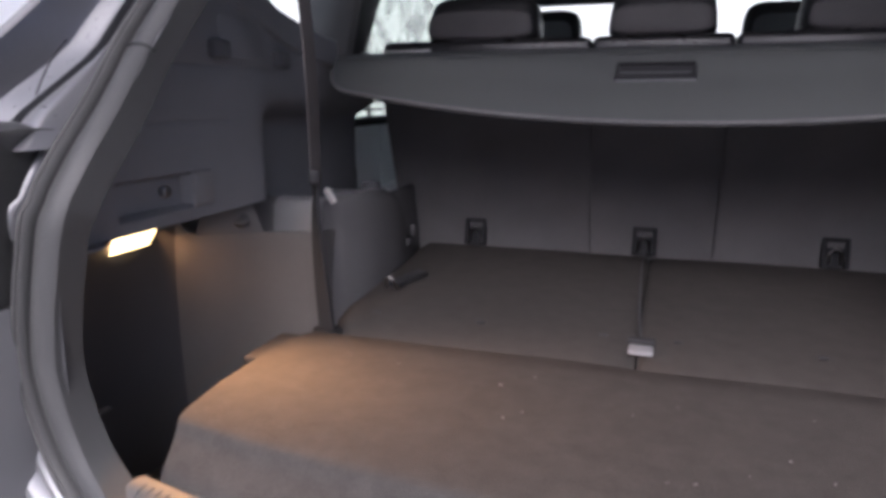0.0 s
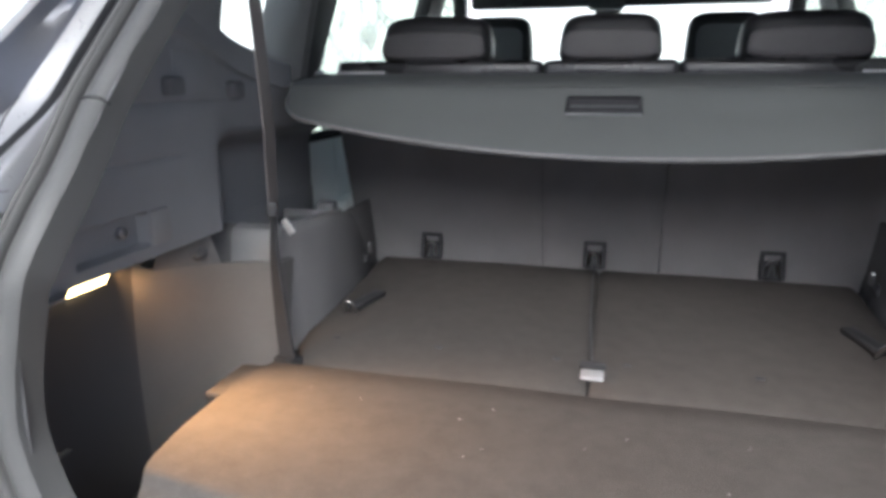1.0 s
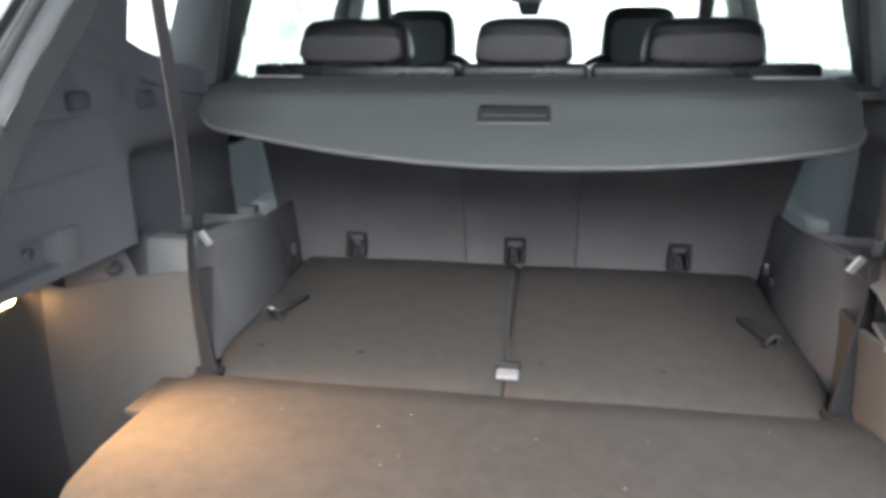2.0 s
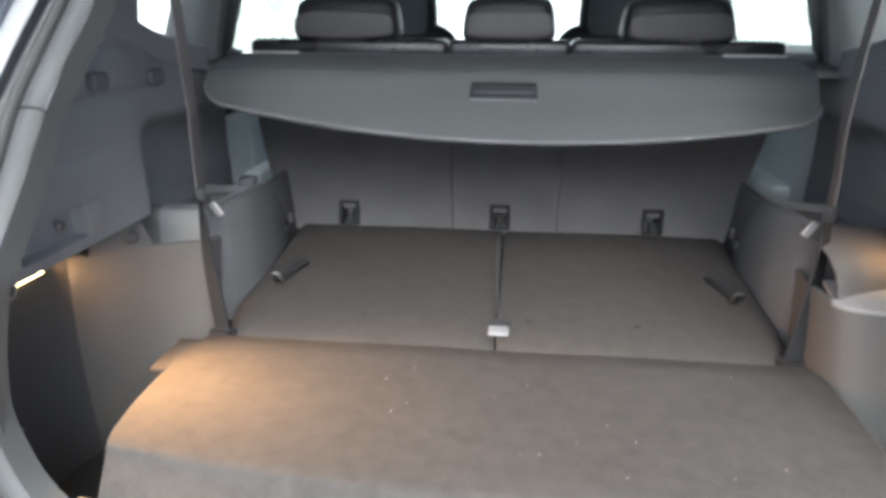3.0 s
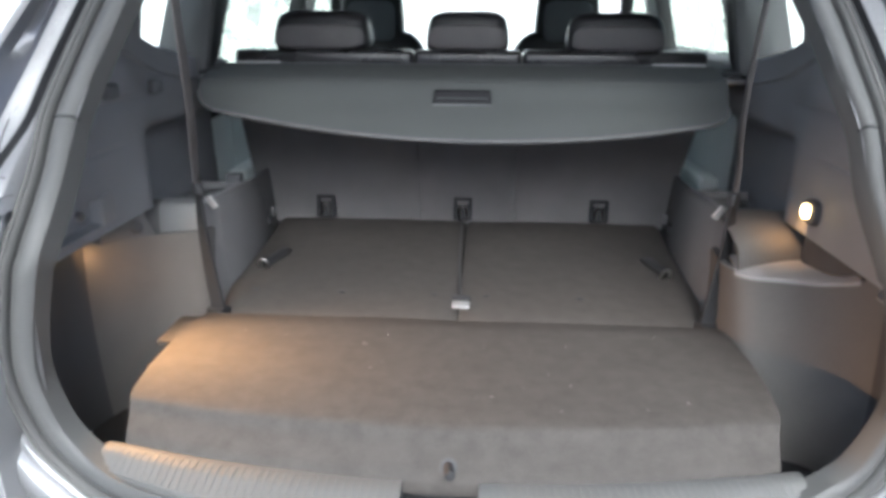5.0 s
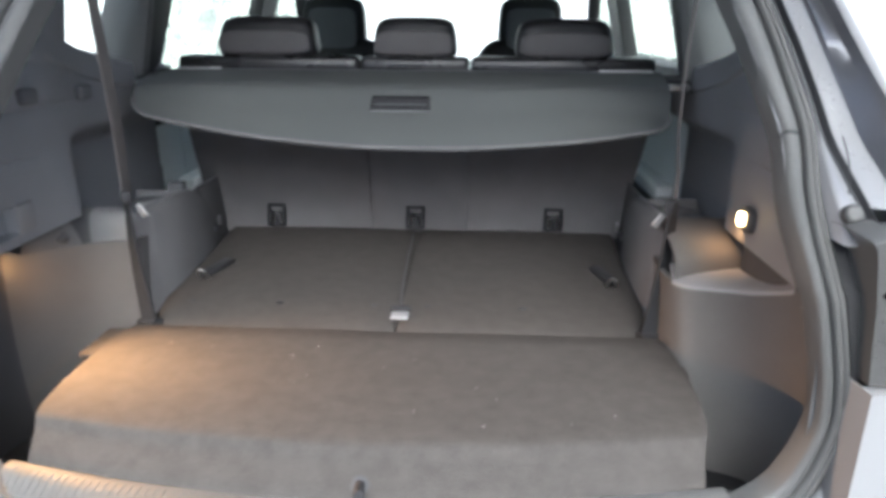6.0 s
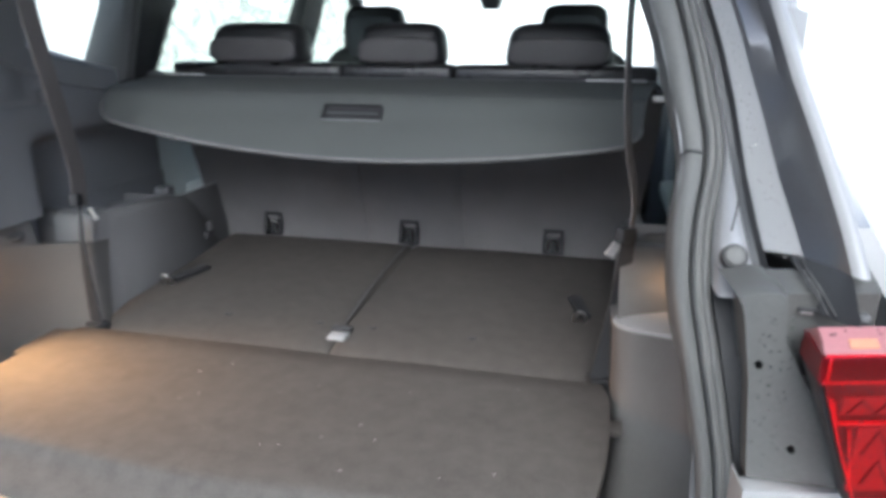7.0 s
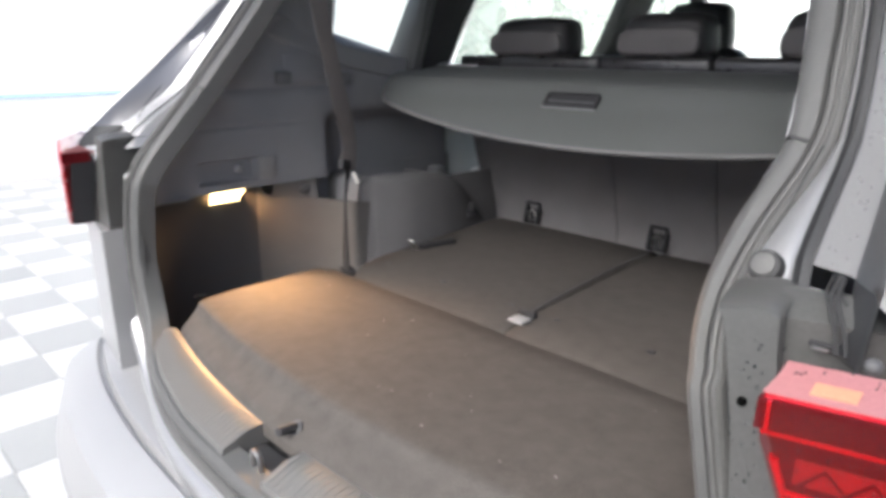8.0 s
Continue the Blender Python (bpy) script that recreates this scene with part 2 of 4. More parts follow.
def ribbon(bm, pts, wide, thick, along):
    """A flat band along pts; along: the direction of its width."""
    rings = []
    for i, p in enumerate(pts):
        d = (Vector(pts[min(i + 1, len(pts) - 1)]) - Vector(pts[max(i - 1, 0)])).normalized()
        w = Vector(along if not callable(along) else along(i / (len(pts) - 1)))
        w = (w - d * w.dot(d)).normalized()
        h = d.cross(w)
        p = Vector(p)
        rings.append([p - w * wide / 2 - h * thick / 2, p + w * wide / 2 - h * thick / 2, p + w * wide / 2 + h * thick / 2, p - w * wide / 2 + h * thick / 2])
    return loft(bm, rings, closed=True, caps=True)


def cyl(bm, place, axis, r, depth, n=20, r2=None, bev=0.0):
    z = Vector(axis).normalized()
    q = z.to_track_quat("Z", "Y").to_matrix().to_4x4()
    out = bmesh.ops.create_cone(bm, cap_ends=True, segments=n, radius1=r, radius2=r if r2 is None else r2, depth=depth, matrix=Matrix.Translation(place) @ q)
    if bev:
        es = [e for e in {e for v in out["verts"] for e in v.link_edges} if any(len(f.verts) > 4 for f in e.link_faces)]
        bmesh.ops.bevel(bm, geom=es, offset=bev, segments=2, profile=0.5, affect="EDGES")
    return bm


def cushion(bm, cx, cy, cz, w, d, h, p=3.0, taper=0.0, lean=0.0, nu=28, nv=14):
    """A superellipsoid cushion; taper narrows its top, lean shifts its top in y."""
    rings = []
    for j in range(nv + 1):
        v = -math.pi / 2 + math.pi * j / nv
        cv, sv = math.cos(v), math.sin(v)
        zz = math.copysign(abs(sv) ** (2 / p), sv)
        rr = abs(cv) ** (2 / p)
        row = []
        for i in range(nu):
            u = 6.283185 * i / nu
            cu, su = math.cos(u), math.sin(u)
            x = math.copysign(abs(cu) ** (2 / p), cu) * rr
            y = math.copysign(abs(su) ** (2 / p), su) * rr
            k = 1 - taper * (zz + 1) / 2
            row.append((cx + x * w / 2 * k, cy + y * d / 2 * k + lean * (zz + 1) / 2, cz + zz * h / 2))
        rings.append(row)
    loft(bm, rings[1:-1], closed=True, caps=True)
    return bm


def lerp(z, zs, vs):
    return float(np.interp(z, zs, vs))


# ---- the room round the car ----
bm = B(-9, 9, -9, 9, -0.2, 0.0)
ground = tagged(link("ground", bm, CONCRETE), "pale worn concrete floor under the car", "floor", kind="structure")
for name, b in (("wall_west", (-7.5, -7.3, -7, 9)), ("wall_east", (7.3, 7.5, -7, 9)), ("wall_north", (-7.5, 7.5, 9, 9.2)), ("wall_south", (-7.5, 7.5, -7.2, -7))):
    w = tagged(link(name, B(*b, 0, 3.2), WALLPAINT), "bright white painted wall", "wall", kind="structure")
tagged(link("trim", B(-7.3, -7.285, -7, 9, 0.822, 0.848), BLUEPAINT), "thin pale blue stripe on the white wall", "trim", kind="structure")
tagged(link("trim", B(7.28, 7.3, -7, 9, 0.0, 0.75), BASEPAINT), "tan painted band along the foot of the wall", "trim", kind="structure")

# ---- the car's shell ----
car = thing("car", "silver estate car with its tailgate open", "car")

# Half outline of the boot opening, from the middle of the sill upwards.
OPEN = [(0.0, 0.038, 0.740), (0.20, 0.048, 0.740), (0.36, 0.078, 0.741), (0.455, 0.108, 0.746), (0.514, 0.132, 0.770), (0.547, 0.143, 0.806),
        (0.566, 0.145, 0.874), (0.563, 0.146, 0.93), (0.551, 0.148, 0.99), (0.537, 0.155, 1.052), (0.528, 0.187, 1.105), (0.531, 0.236, 1.155),
        (0.543, 0.300, 1.217), (0.535, 0.342, 1.27), (0.522, 0.388, 1.33), (0.503, 0.428, 1.39), (0.46, 0.50, 1.50), (0.38, 0.57, 1.59), (0.2, 0.60, 1.63), (0.0, 0.61, 1.635)]


def inset(z):
    """How far the right lining's inner edge lies outside the left one's mirror image."""
    return lerp(z, [0.755, 0.80, 0.87, 1.06, 1.11, 1.16, 1.22, 1.30, 1.40], [0.0, 0.012, 0.018, 0.018, 0.016, 0.012, 0.010, 0.006, 0.004])


def opening_line(side, steps=6):
    pts = smooth_line([(side * x, y, z) for x, y, z in OPEN], steps)
    out = []
    for i, p in enumerate(pts):
        d = (pts[min(i + 1, len(pts) - 1)] - pts[max(i - 1, 0)]).normalized()
        back = Vector((0, -1, 0.0)) if p.z < 1.05 else Vector((0, -1, 0.75)).normalized()
        back = (back - d * back.dot(d)).normalized()
        o = d.cross(back) * side
        if o.dot(Vector((p.x, 0, p.z - 1.15))) < 0:
            o = -o
        out.append((p, o, back))
    return out


def strip(name, section, mat, label=""):
    """A strip swept round the whole opening."""
    for side in (-1, 1):
        bm = bmesh.new()
        rings = []
        for p, o, q in opening_line(side):
            k = inset(p.z) / 0.033 if side > 0 else 0.0
            rings.append([p + o * (u if u > 0.033 else 0.033 - (0.033 - u) * (1 - k)) + q * v for u, v in section])
        loft(bm, rings, closed=True, caps=True)
        part(name, bm, mat, car, label)


# Section points: outwards from the opening's edge, and rearwards.
strip("opening_trim", [(-0.004, -0.03), (0.000, 0.002), (0.006, 0.007), (0.016, 0.009), (0.028, 0.006), (0.032, 0.001), (0.033, -0.03)], TRIM, "grey plastic lining round the boot opening")
strip("door_seal", [(0.0332, -0.012), (0.0334, 0.004), (0.0345, 0.0095), (0.0370, 0.0120), (0.0395, 0.0115), (0.0408, 0.0088), (0.0420, 0.0088), (0.0432, 0.0115), (0.0455, 0.0125), (0.0485, 0.0105), (0.0505, 0.006), (0.0510, -0.012)], SEAL, "grey rubber weather seal with a groove")
# solid dark strip that paints in the gap's shade
strip("seal_gap_shade", [(0.0512, -0.024), (0.0512, 0.001), (0.0580, 0.001), (0.0580, -0.024)], DARKRUBBER, "dark strip for the shade in the gap beside the seal")

for side in (-1, 1):
    p, o, q = min(opening_line(side), key=lambda w: abs(w[0].z - 1.217) + (9 if abs(w[0].x) < 0.4 else 0))
    d = o.cross(q)
    rings = [[p + o * u + q * v + d * w for u, v in ((-0.003 if side < 0 else 0.008, -0.004), (0.004 if side < 0 else 0.012, 0.0072), (0.016, 0.0098), (0.030, 0.006))] for w in (-0.0015, 0.0015)]
    part("trim_joint", sheet(rings, 0.0015, q), BLACK, car, "dark joint in the plastic lining")


def open_x(z):
    return lerp(z, [p[2] for p in OPEN[3:]], [p[0] for p in OPEN[3:]])


def open_y(z):
    return lerp(z, [p[2] for p in OPEN[3:]], [p[1] for p in OPEN[3:]])


def edge_x(z):
    return lerp(z, [1.08, 1.137, 1.178, 1.236, 1.302, 1.393, 1.50, 1.62], [0.690, 0.687, 0.683, 0.673, 0.657, 0.641, 0.622, 0.60])


def edge_y(z):
    return lerp(z, [1.08, 1.137, 1.178, 1.236, 1.302, 1.393, 1.50, 1.62], [0.06, 0.103, 0.150, 0.219, 0.290, 0.389, 0.495, 0.60])


for side in (-1, 1):
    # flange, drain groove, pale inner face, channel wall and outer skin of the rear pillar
    flange = []
    for k in range(29):
        z = 1.112 + k * (1.635 - 1.112) / 28
        cx, cy, ex, ey = open_x(z) + 0.053, open_y(z), edge_x(z), edge_y(z)
        wide = 0.028 * max(0.0, min(1.0, (1.215 - z) / 0.09))
        yf = cy - 0.012 - 0.030 * min(1.0, wide / 0.02)
        gx = cx + 0.004 + wide
        span = ex - gx
        pts = [(cx - 0.004, cy + 0.010), (cx - 0.001, yf + 0.004), (cx + 0.002, yf), (gx - 0.002, yf - 0.001), (gx, yf + 0.003), (gx + 0.0015, yf + 0.014), (gx + 0.0085, yf + 0.014), (gx + 0.0115, yf + 0.003), (gx + 0.0130, yf - 0.001), (gx + 0.0150, yf - 0.003)]
        co = gx + 0.011 + (span - 0.022) * lerp(z, [1.13, 1.40], [0.60, 0.36])
        pts += [(gx + 0.0175, yf - 0.0045), (co - 0.004, yf - 0.012), (co, yf - 0.016), (co + 0.004, yf - 0.024)]
        pts += [(ex - 0.016, ey + 0.030), (ex - 0.009, ey + 0.008), (ex - 0.004, ey + 0.001), (ex, ey), (ex + 0.004, ey + 0.004), (ex + 0.012, ey + 0.035), (ex + 0.035, ey + 0.12), (ex + 0.05, ey + 0.25)]
        flange.append([(side * x, y, z) for x, y in pts])
    # groove, well and channel carry their shade as darker colours
    for name, a, c, mat, label in (("pillar_flange", 0, 5, FLANGE, "silver painted flange beside the boot opening"), ("drain_groove", 4, 9, SHADEDGROOVE, "groove of the pillar with its shade in the colour"), ("drain_face", 8, 13, FLANGE, "pale silver drain face of the pillar"), ("drain_well", 12, 16, SHADEDGROOVE, "well under the pillar channel with its shade in the colour"), ("pillar_channel", 12, 16, SHADEDCHANNEL, "silver channel of the rear pillar, darkened for its shade"), ("pillar_skin", 15, 22, PAINT, "silver outer skin of the rear pillar")):
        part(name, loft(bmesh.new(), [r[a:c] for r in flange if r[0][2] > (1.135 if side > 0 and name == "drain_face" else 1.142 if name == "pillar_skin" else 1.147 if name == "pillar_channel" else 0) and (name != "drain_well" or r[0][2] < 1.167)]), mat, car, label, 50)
    # lower gutter, down to the sill
    rings = []
    for p, o, q in opening_line(side):
        if p.z > 1.125:
            continue
        rings.append([p + o * u + q * v for u, v in ((0.054, -0.02), (0.0565, -0.012), (0.061, -0.012), (0.064, 0.002), (0.068, 0.005), (0.074, 0.004), (0.079, 0.014), (0.084, 0.018), (0.10, 0.018), (0.13, 0.004))])
    if side > 0:
        # dark strip added as the shade between seal and lamp panel
        gap = [[p + o * u + q * v for u, v in ((0.0515, 0.0), (0.0520, 0.0075), (0.0690, 0.0075), (0.0700, -0.002))] for p, o, q in opening_line(side) if 0.93 < p.z < 1.118 and abs(p.x) > 0.4]
        part("panel_gap_shade", loft(bmesh.new(), gap), DARKRUBBER, car, "dark strip for the shade between the seal and the lamp panel")
    part("lower_gutter", loft(bmesh.new(), rings), FLANGE, car, "silver painted lower edge of the opening", 60)


def side_shell(side):
    s = side
    # outer skin: rings run up the car's flank at stations along its length
    zs = [0.35, 0.5, 0.65, 0.8, 0.95, 1.05, 1.12, 1.18]
    rings = []
    for k in range(11):
        f = k / 10
        row = []
        for z in zs:
            x0 = lerp(z, [0.35, 0.6, 0.95, 1.18], [0.82, 0.85, 0.85, 0.70])
            y0 = lerp(z, [0.35, 0.95, 1.05, 1.18], [0.15, 0.14, 0.15, 0.17])
            x1 = lerp(z, [0.35, 0.6, 0.95, 1.18], [0.86, 0.90, 0.915, 0.79])
            y = y0 + (4.42 - y0) * f ** 2
            row.append((s * ((x0 + (x1 - x0) * min(1.0, (y - y0) / 0.4)) - 0.10 * max(0.0, y - 3.6) ** 2), y, min(z, lerp(y, [0.84, 1.22], [1.18, 1.085 + 0.01 * z])) - max(0.0, y - 3.0) * 0.10 * max(0.0, z - 0.8)))
        rings.append(row)
    part("quarter_panel", sheet(rings, 0.02, (-s, 0, 0)), PAINT, car, "silver painted body side")


for side in (-1, 1):
    side_shell(side)


def panel_top(y):
    """Height of the side linings' upper edge."""
    return lerp(y, [0.42, 0.60, 0.664, 0.70, 0.80, 0.95, 1.2], [1.40, 1.345, 1.320, 1.306, 1.283, 1.266, 1.25])


# roof, and pillars between the side windows
rings = []
for y, drop_z in ((0.58, 0.016), (0.70, 0.006), (1.1, 0.0), (1.6, 0.0), (2.1, 0.008), (2.4, 0.022), (2.5, 0.034)):
    rings.append([(x, y, 1.676 - drop_z - 0.030 * (x / 0.62) ** 2 - (0.030 if abs(x) > 0.65 else 0.0)) for x in (-0.668, -0.645, -0.56, -0.4, -0.2, 0, 0.2, 0.4, 0.56, 0.645, 0.668)])
part("roof", sheet(rings, 0.012, (0, 0, -1)), PAINT, car, "silver roof")
part("headliner", B(-0.60, 0.60, 0.60, 2.45, 1.605, 1.628, 0.008), HEADLINER, car, "dark grey roof lining")
bm = B(-0.575, 0.545, 2.40, 2.47, 1.508, 1.612, 0.018, 3)
part("header_panel", bm, HEADLINER, car, "dark roof header with folded sun visors")
part("visor_label", B(-0.430, -0.365, 2.394, 2.399, 1.512, 1.526, 0.001), PALEPLASTIC, car, "pale label on a sun visor")
part("roof_console", B(-0.115, 0.020, 2.385, 2.47, 1.496, 1.53, 0.012, 3), PALEPLASTIC, car, "pale overhead console")
for s in (-1, 1):
    # windows stand in a plane that leans inwards towards the roof
    def win(y, z, off=0.0):
        return Vector((s * (0.712 - 0.14 * (z - 1.25) + off), y, z))

    def pillar(name, section, mat, z0=1.24, z1=1.63, label=""):
        """section: rows of (inwards offset, y at z0, y at z1)."""
        rings = [[win(a * (1 - k) + b * k, z0 * (1 - k) + z1 * k, -o) for o, a, b in section] for k in (0, 0.25, 0.5, 0.75, 1)]
        part(name, loft(bmesh.new(), rings, closed=True, caps=True), mat, car, label)

    def plain(low0, low1, top0, top1):
        return [(0.02, low0, top0), (0.045, low0 + 0.015, top0 + 0.015), (0.045, low1 - 0.02, top1 - 0.02), (0.02, low1, top1), (-0.012, low1, top1), (0.0, low0, top0)]
    pillar("rear_pillar", [(0.02, 0.47, 0.60), (0.07, 0.49, 0.60), (0.090, 0.55, 0.615), (0.094, 0.63, 0.65), (0.091, 0.655, 0.672), (0.080, 0.668, 0.688), (0.03, 0.690, 0.71), (-0.012, 0.70, 0.72), (0.0, 0.47, 0.60)], UPPERPLASTIC, z0=1.29, label="dark plastic rear pillar lining")
    pillar("centre_pillar", [(0.0, 0.895, 1.055), (0.055, 0.885, 1.00), (0.100, 0.893, 0.965), (0.116, 0.905, 0.968), (0.121, 0.920, 0.985), (0.116, 0.932, 1.00), (0.03, 1.0, 1.09), (-0.012, 1.0, 1.12)], TRIM, label="grey plastic pillar lining")
    pillar("door_frame", [(0.108, 0.936, 1.006), (0.112, 0.95, 1.02), (0.088, 1.05, 1.21), (0.072, 1.075, 1.255), (0.045, 1.085, 1.27), (-0.010, 1.09, 1.28), (-0.010, 1.01, 1.12)], BLACK, label="black window frame")
    pillar("door_pillar", plain(1.875, 2.10, 2.08, 2.28), BLACK, label="black pillar between the doors")
    pillar("front_pillar", plain(2.75, 2.85, 2.45, 2.55), BLACK)
    # glass
    for name, y0, y1, t0, t1 in (("quarter_window", 0.70, 0.94, 0.73, 1.19), ("door_window", 1.11 if s < 0 else 1.17, 1.92, 1.32, 2.12), ("front_window", 2.1, 2.8, 2.18, 2.52)):
        low = 1.10 if s < 0 and name == "door_window" else 1.24
        bm = sheet([[win(y0, low), win(y1, low)], [win(t0, 1.63), win(t1, 1.63)]], 0.004, (s, 0, 0))
        g = part(name, bm, CLEAR if name == "quarter_window" else TINTED, car, "side window glass with dried water marks")
        g.visible_shadow = False
    # waist ledge under the windows
    rings = []
    for y in (0.46, 0.6, 0.66, 0.70, 0.74, 0.84, 0.94, 1.06, 1.10) + ((1.12, 1.3, 1.6, 2.0, 2.8) if s > 0 else ()):
        zt = lerp(y, [0.42, 0.73, 0.93, 1.2, 2.8], [1.37, 1.335, 1.285, 1.262, 1.25])
        xi, zi = lerp(y, [0.5, 1.06, 1.12], [0.609, 0.612, 0.676]), panel_top(y) if y < 1.1 else zt - 0.012
        rings.append([(s * xi, y, zi - 0.05), (s * xi, y, zi - 0.006), (s * (xi + 0.006), y, zi), (s * lerp(y, [0.50, 0.9], [0.697, 0.735]), y, zt + 0.002), (s * lerp(y, [0.50, 0.9], [0.699, 0.745]), y, zt - 0.14)])
    part("window_ledge", loft(bmesh.new(), rings, closed=True, caps=True), UPPERPLASTIC, car, "dark plastic ledge under the side windows")
    # door card seen past the seat
    X = (0.70, 0.78) if s > 0 else (-0.78, -0.70)
    if s > 0:
        part("door_card", B(*X, 1.11, 2.1, 0.84, 1.236, 0.01), DOORCARD, car, "pale blue-grey lining of a rear door")
    else:
        for y0, y1 in ((1.11, 1.300), (1.306, 2.1)):
            part("door_card", B(*X, y0, y1, 0.84, 1.090, 0.006), DOORCARD, car, "pale blue-grey lining of a rear door")
        part("window_bar", B(-0.735, -0.705, 1.11, 2.1, 1.0905, 1.113, 0.003), BLACK, car, "black lower edge of the door window")
        for z0, z1 in ((1.128, 1.133), (1.146, 1.151)):
            part("window_bar", B(-0.712, -0.706, 1.11, 1.9, z0, z1, 0.001), DARKPLASTIC, car, "dark bar across the door window")
        for y in (1.25, 1.42):
            part("window_bar", B(-0.714, -0.707, y, y + 0.010, 1.10, 1.236, 0.001), DARKPLASTIC, car, "dark bar across the door window")
    part("door_foot", B(s * 0.70 if s > 0 else -0.78, 0.78 if s > 0 else -0.70, 1.19, 2.1, 0.42, 0.836, 0.01), DARKPLASTIC, car, "dark foot of a rear door")
    part("front_door_card", B(s * 0.70 if s > 0 else -0.78, 0.78 if s > 0 else -0.70, 2.11, 3.3, 0.45, 1.236, 0.01), PLASTIC, car, "dark lining of a front door")
    part("door_armrest", box(bmesh.new(), min(s * 0.645, s * 0.70), max(s * 0.645, s * 0.70), 1.23, 1.60, 0.895, 0.935, 0.012, 3), DOORCARD, car, "pale armrest of a rear door")

    for y in (0.86, 3.65):
        wheel = part("tyre", cyl(bmesh.new(), (s * 0.775, y, 0.345), (1, 0, 0), 0.345, 0.21, 40, bev=0.03), DARKRUBBER, car, "black road tyre")
        part("rim", cyl(bmesh.new(), (s * 0.782, y, 0.345), (1, 0, 0), 0.225, 0.21, 32, bev=0.012), METAL, wheel, "silver wheel rim")
# bonnet and front end
rings = []
for y, z, w in ((3.26, 1.10, 0.70), (3.5, 1.08, 0.74), (3.8, 1.045, 0.75), (4.1, 0.99, 0.74), (4.35, 0.91, 0.70), (4.44, 0.84, 0.68)):
    rings.append([(x * w, y - 0.10 * x * x * (y > 4.0), z - 0.03 * x * x) for x in (-1, -0.8, -0.4, 0, 0.4, 0.8, 1)])
part("bonnet", sheet(rings, 0.02, (0, 0, -1)), PAINT, car, "silver bonnet")
rings = [[(x * w, 4.46 - 0.16 * x * x + dy, z) for x in (-1, -0.8, -0.4, 0, 0.4, 0.8, 1)] for z, w, dy in ((0.84, 0.80, -0.02), (0.72, 0.84, 0.05), (0.55, 0.85, 0.07), (0.36, 0.82, 0.03))]
part("front_bumper", sheet(rings, 0.03, (0, -1, 0)), PAINT, car, "silver front bumper")
# raised tailgate over the opening
rings = []
for k in range(9):
    f = k / 8
    y, z = 0.56 - 1.12 * f, 1.70 + 0.46 * math.sin(f * 1.35)
    rings.append([(x * (0.60 + 0.06 * f), y - 0.02 * abs(x) ** 2, z - 0.05 * x * x) for x in (-1, -0.75, -0.4, 0, 0.4, 0.75, 1)])
part("tailgate", sheet(rings, 0.05, (0, 0.3, 1)), PAINT, car, "silver tailgate raised above the opening")

# floor pan, firewall, dash
part("boot_tub", B(-0.74, 0.74, 0.125, 1.25, 0.585, 0.60), BLACK, car, "dark lining under the load floor")
part("floor_pan", B(-0.72, 0.72, 0.06, 3.3, 0.38, 0.42), LINING, car)
part("rear_panel", B(-0.50, 0.50, 0.125, 0.145, 0.42, 0.73), BLACK, car)
bm = B(-0.70, 0.70, 2.78, 3.3, 0.5, 1.12, 0.05, 3)
part("dashboard", bm, BLACK, car, "black dashboard")
bm = sheet([[(-0.66, 3.28, 1.1), (0, 3.34, 1.1), (0.66, 3.28, 1.1)], [(-0.56, 2.47, 1.61), (0, 2.5, 1.62), (0.56, 2.47, 1.61)]], 0.005, (0, 0.4, 0.9))
g = part("windscreen", bm, CLEAR, car, "clear windscreen")
g.visible_shadow = False

# ---- sill and rear bumper ----

def sill_y(x):
    return 0.106 + 0.050 * abs(x / 0.48) ** 2.0


for side in (-1, 1):
    rings = []
    for i in range(13):
        x = side * (0.052 + (0.496 - 0.052) * i / 12)
        y = sill_y(abs(x))
        w = (y - lerp(abs(x), [0.0, 0.20, 0.36, 0.455, 0.514], [0.038, 0.048, 0.078, 0.108, 0.132]) - 0.004) / 0.060
        rings.append([(x, y + 0.012, 0.73), (x, y + 0.012, 0.762), (x, y, 0.765), (x, y - 0.022 * w, 0.764), (x, y - 0.030 * w, 0.761), (x, y - 0.060 * w, 0.749), (x, y - 0.064 * w, 0.73)])
    part("sill_plate", loft(bmesh.new(), rings, closed=True, caps=True), SILLPLASTIC, car, "grey ribbed plastic loading sill")
bm = B(-0.05, 0.05, 0.035, 0.11, 0.715, 0.735, 0.004)
part("latch_recess", bm, BLACK, car, "black recess of the tailgate latch")
bm = tube(bmesh.new(), smooth_line([(0.004, 0.062, 0.735), (0.004, 0.060, 0.764), (0.014, 0.060, 0.770), (0.024, 0.060, 0.764), (0.024, 0.062, 0.735)], 5), 0.004, 8)
part("striker", bm, METAL, car, "steel striker loop of the latch")
# outer body below the sill
rings = []
for i in range(41):
    x = -0.90 + 1.80 * i / 40
    a = abs(x) / 0.90
    y = 0.0 + 0.13 * a ** 3
    zt = lerp(abs(x), [0, 0.45, 0.60, 0.70, 0.90], [0.652, 0.652, 0.655, 0.650, 0.630])
    rings.append([(x, y + 0.10, zt + 0.002), (x, y + 0.05, zt), (x, y + 0.030, zt - 0.004), (x, y + 0.024, zt - 0.016), (x, y + 0.018, zt - 0.016), (x, y + 0.012, zt - 0.006), (x, y - 0.03, zt - 0.022), (x, y - 0.060, zt - 0.042), (x, y - 0.085, zt - 0.12), (x, y - 0.09, 0.50), (x, y - 0.06, 0.36), (x, y + 0.05, 0.33)])
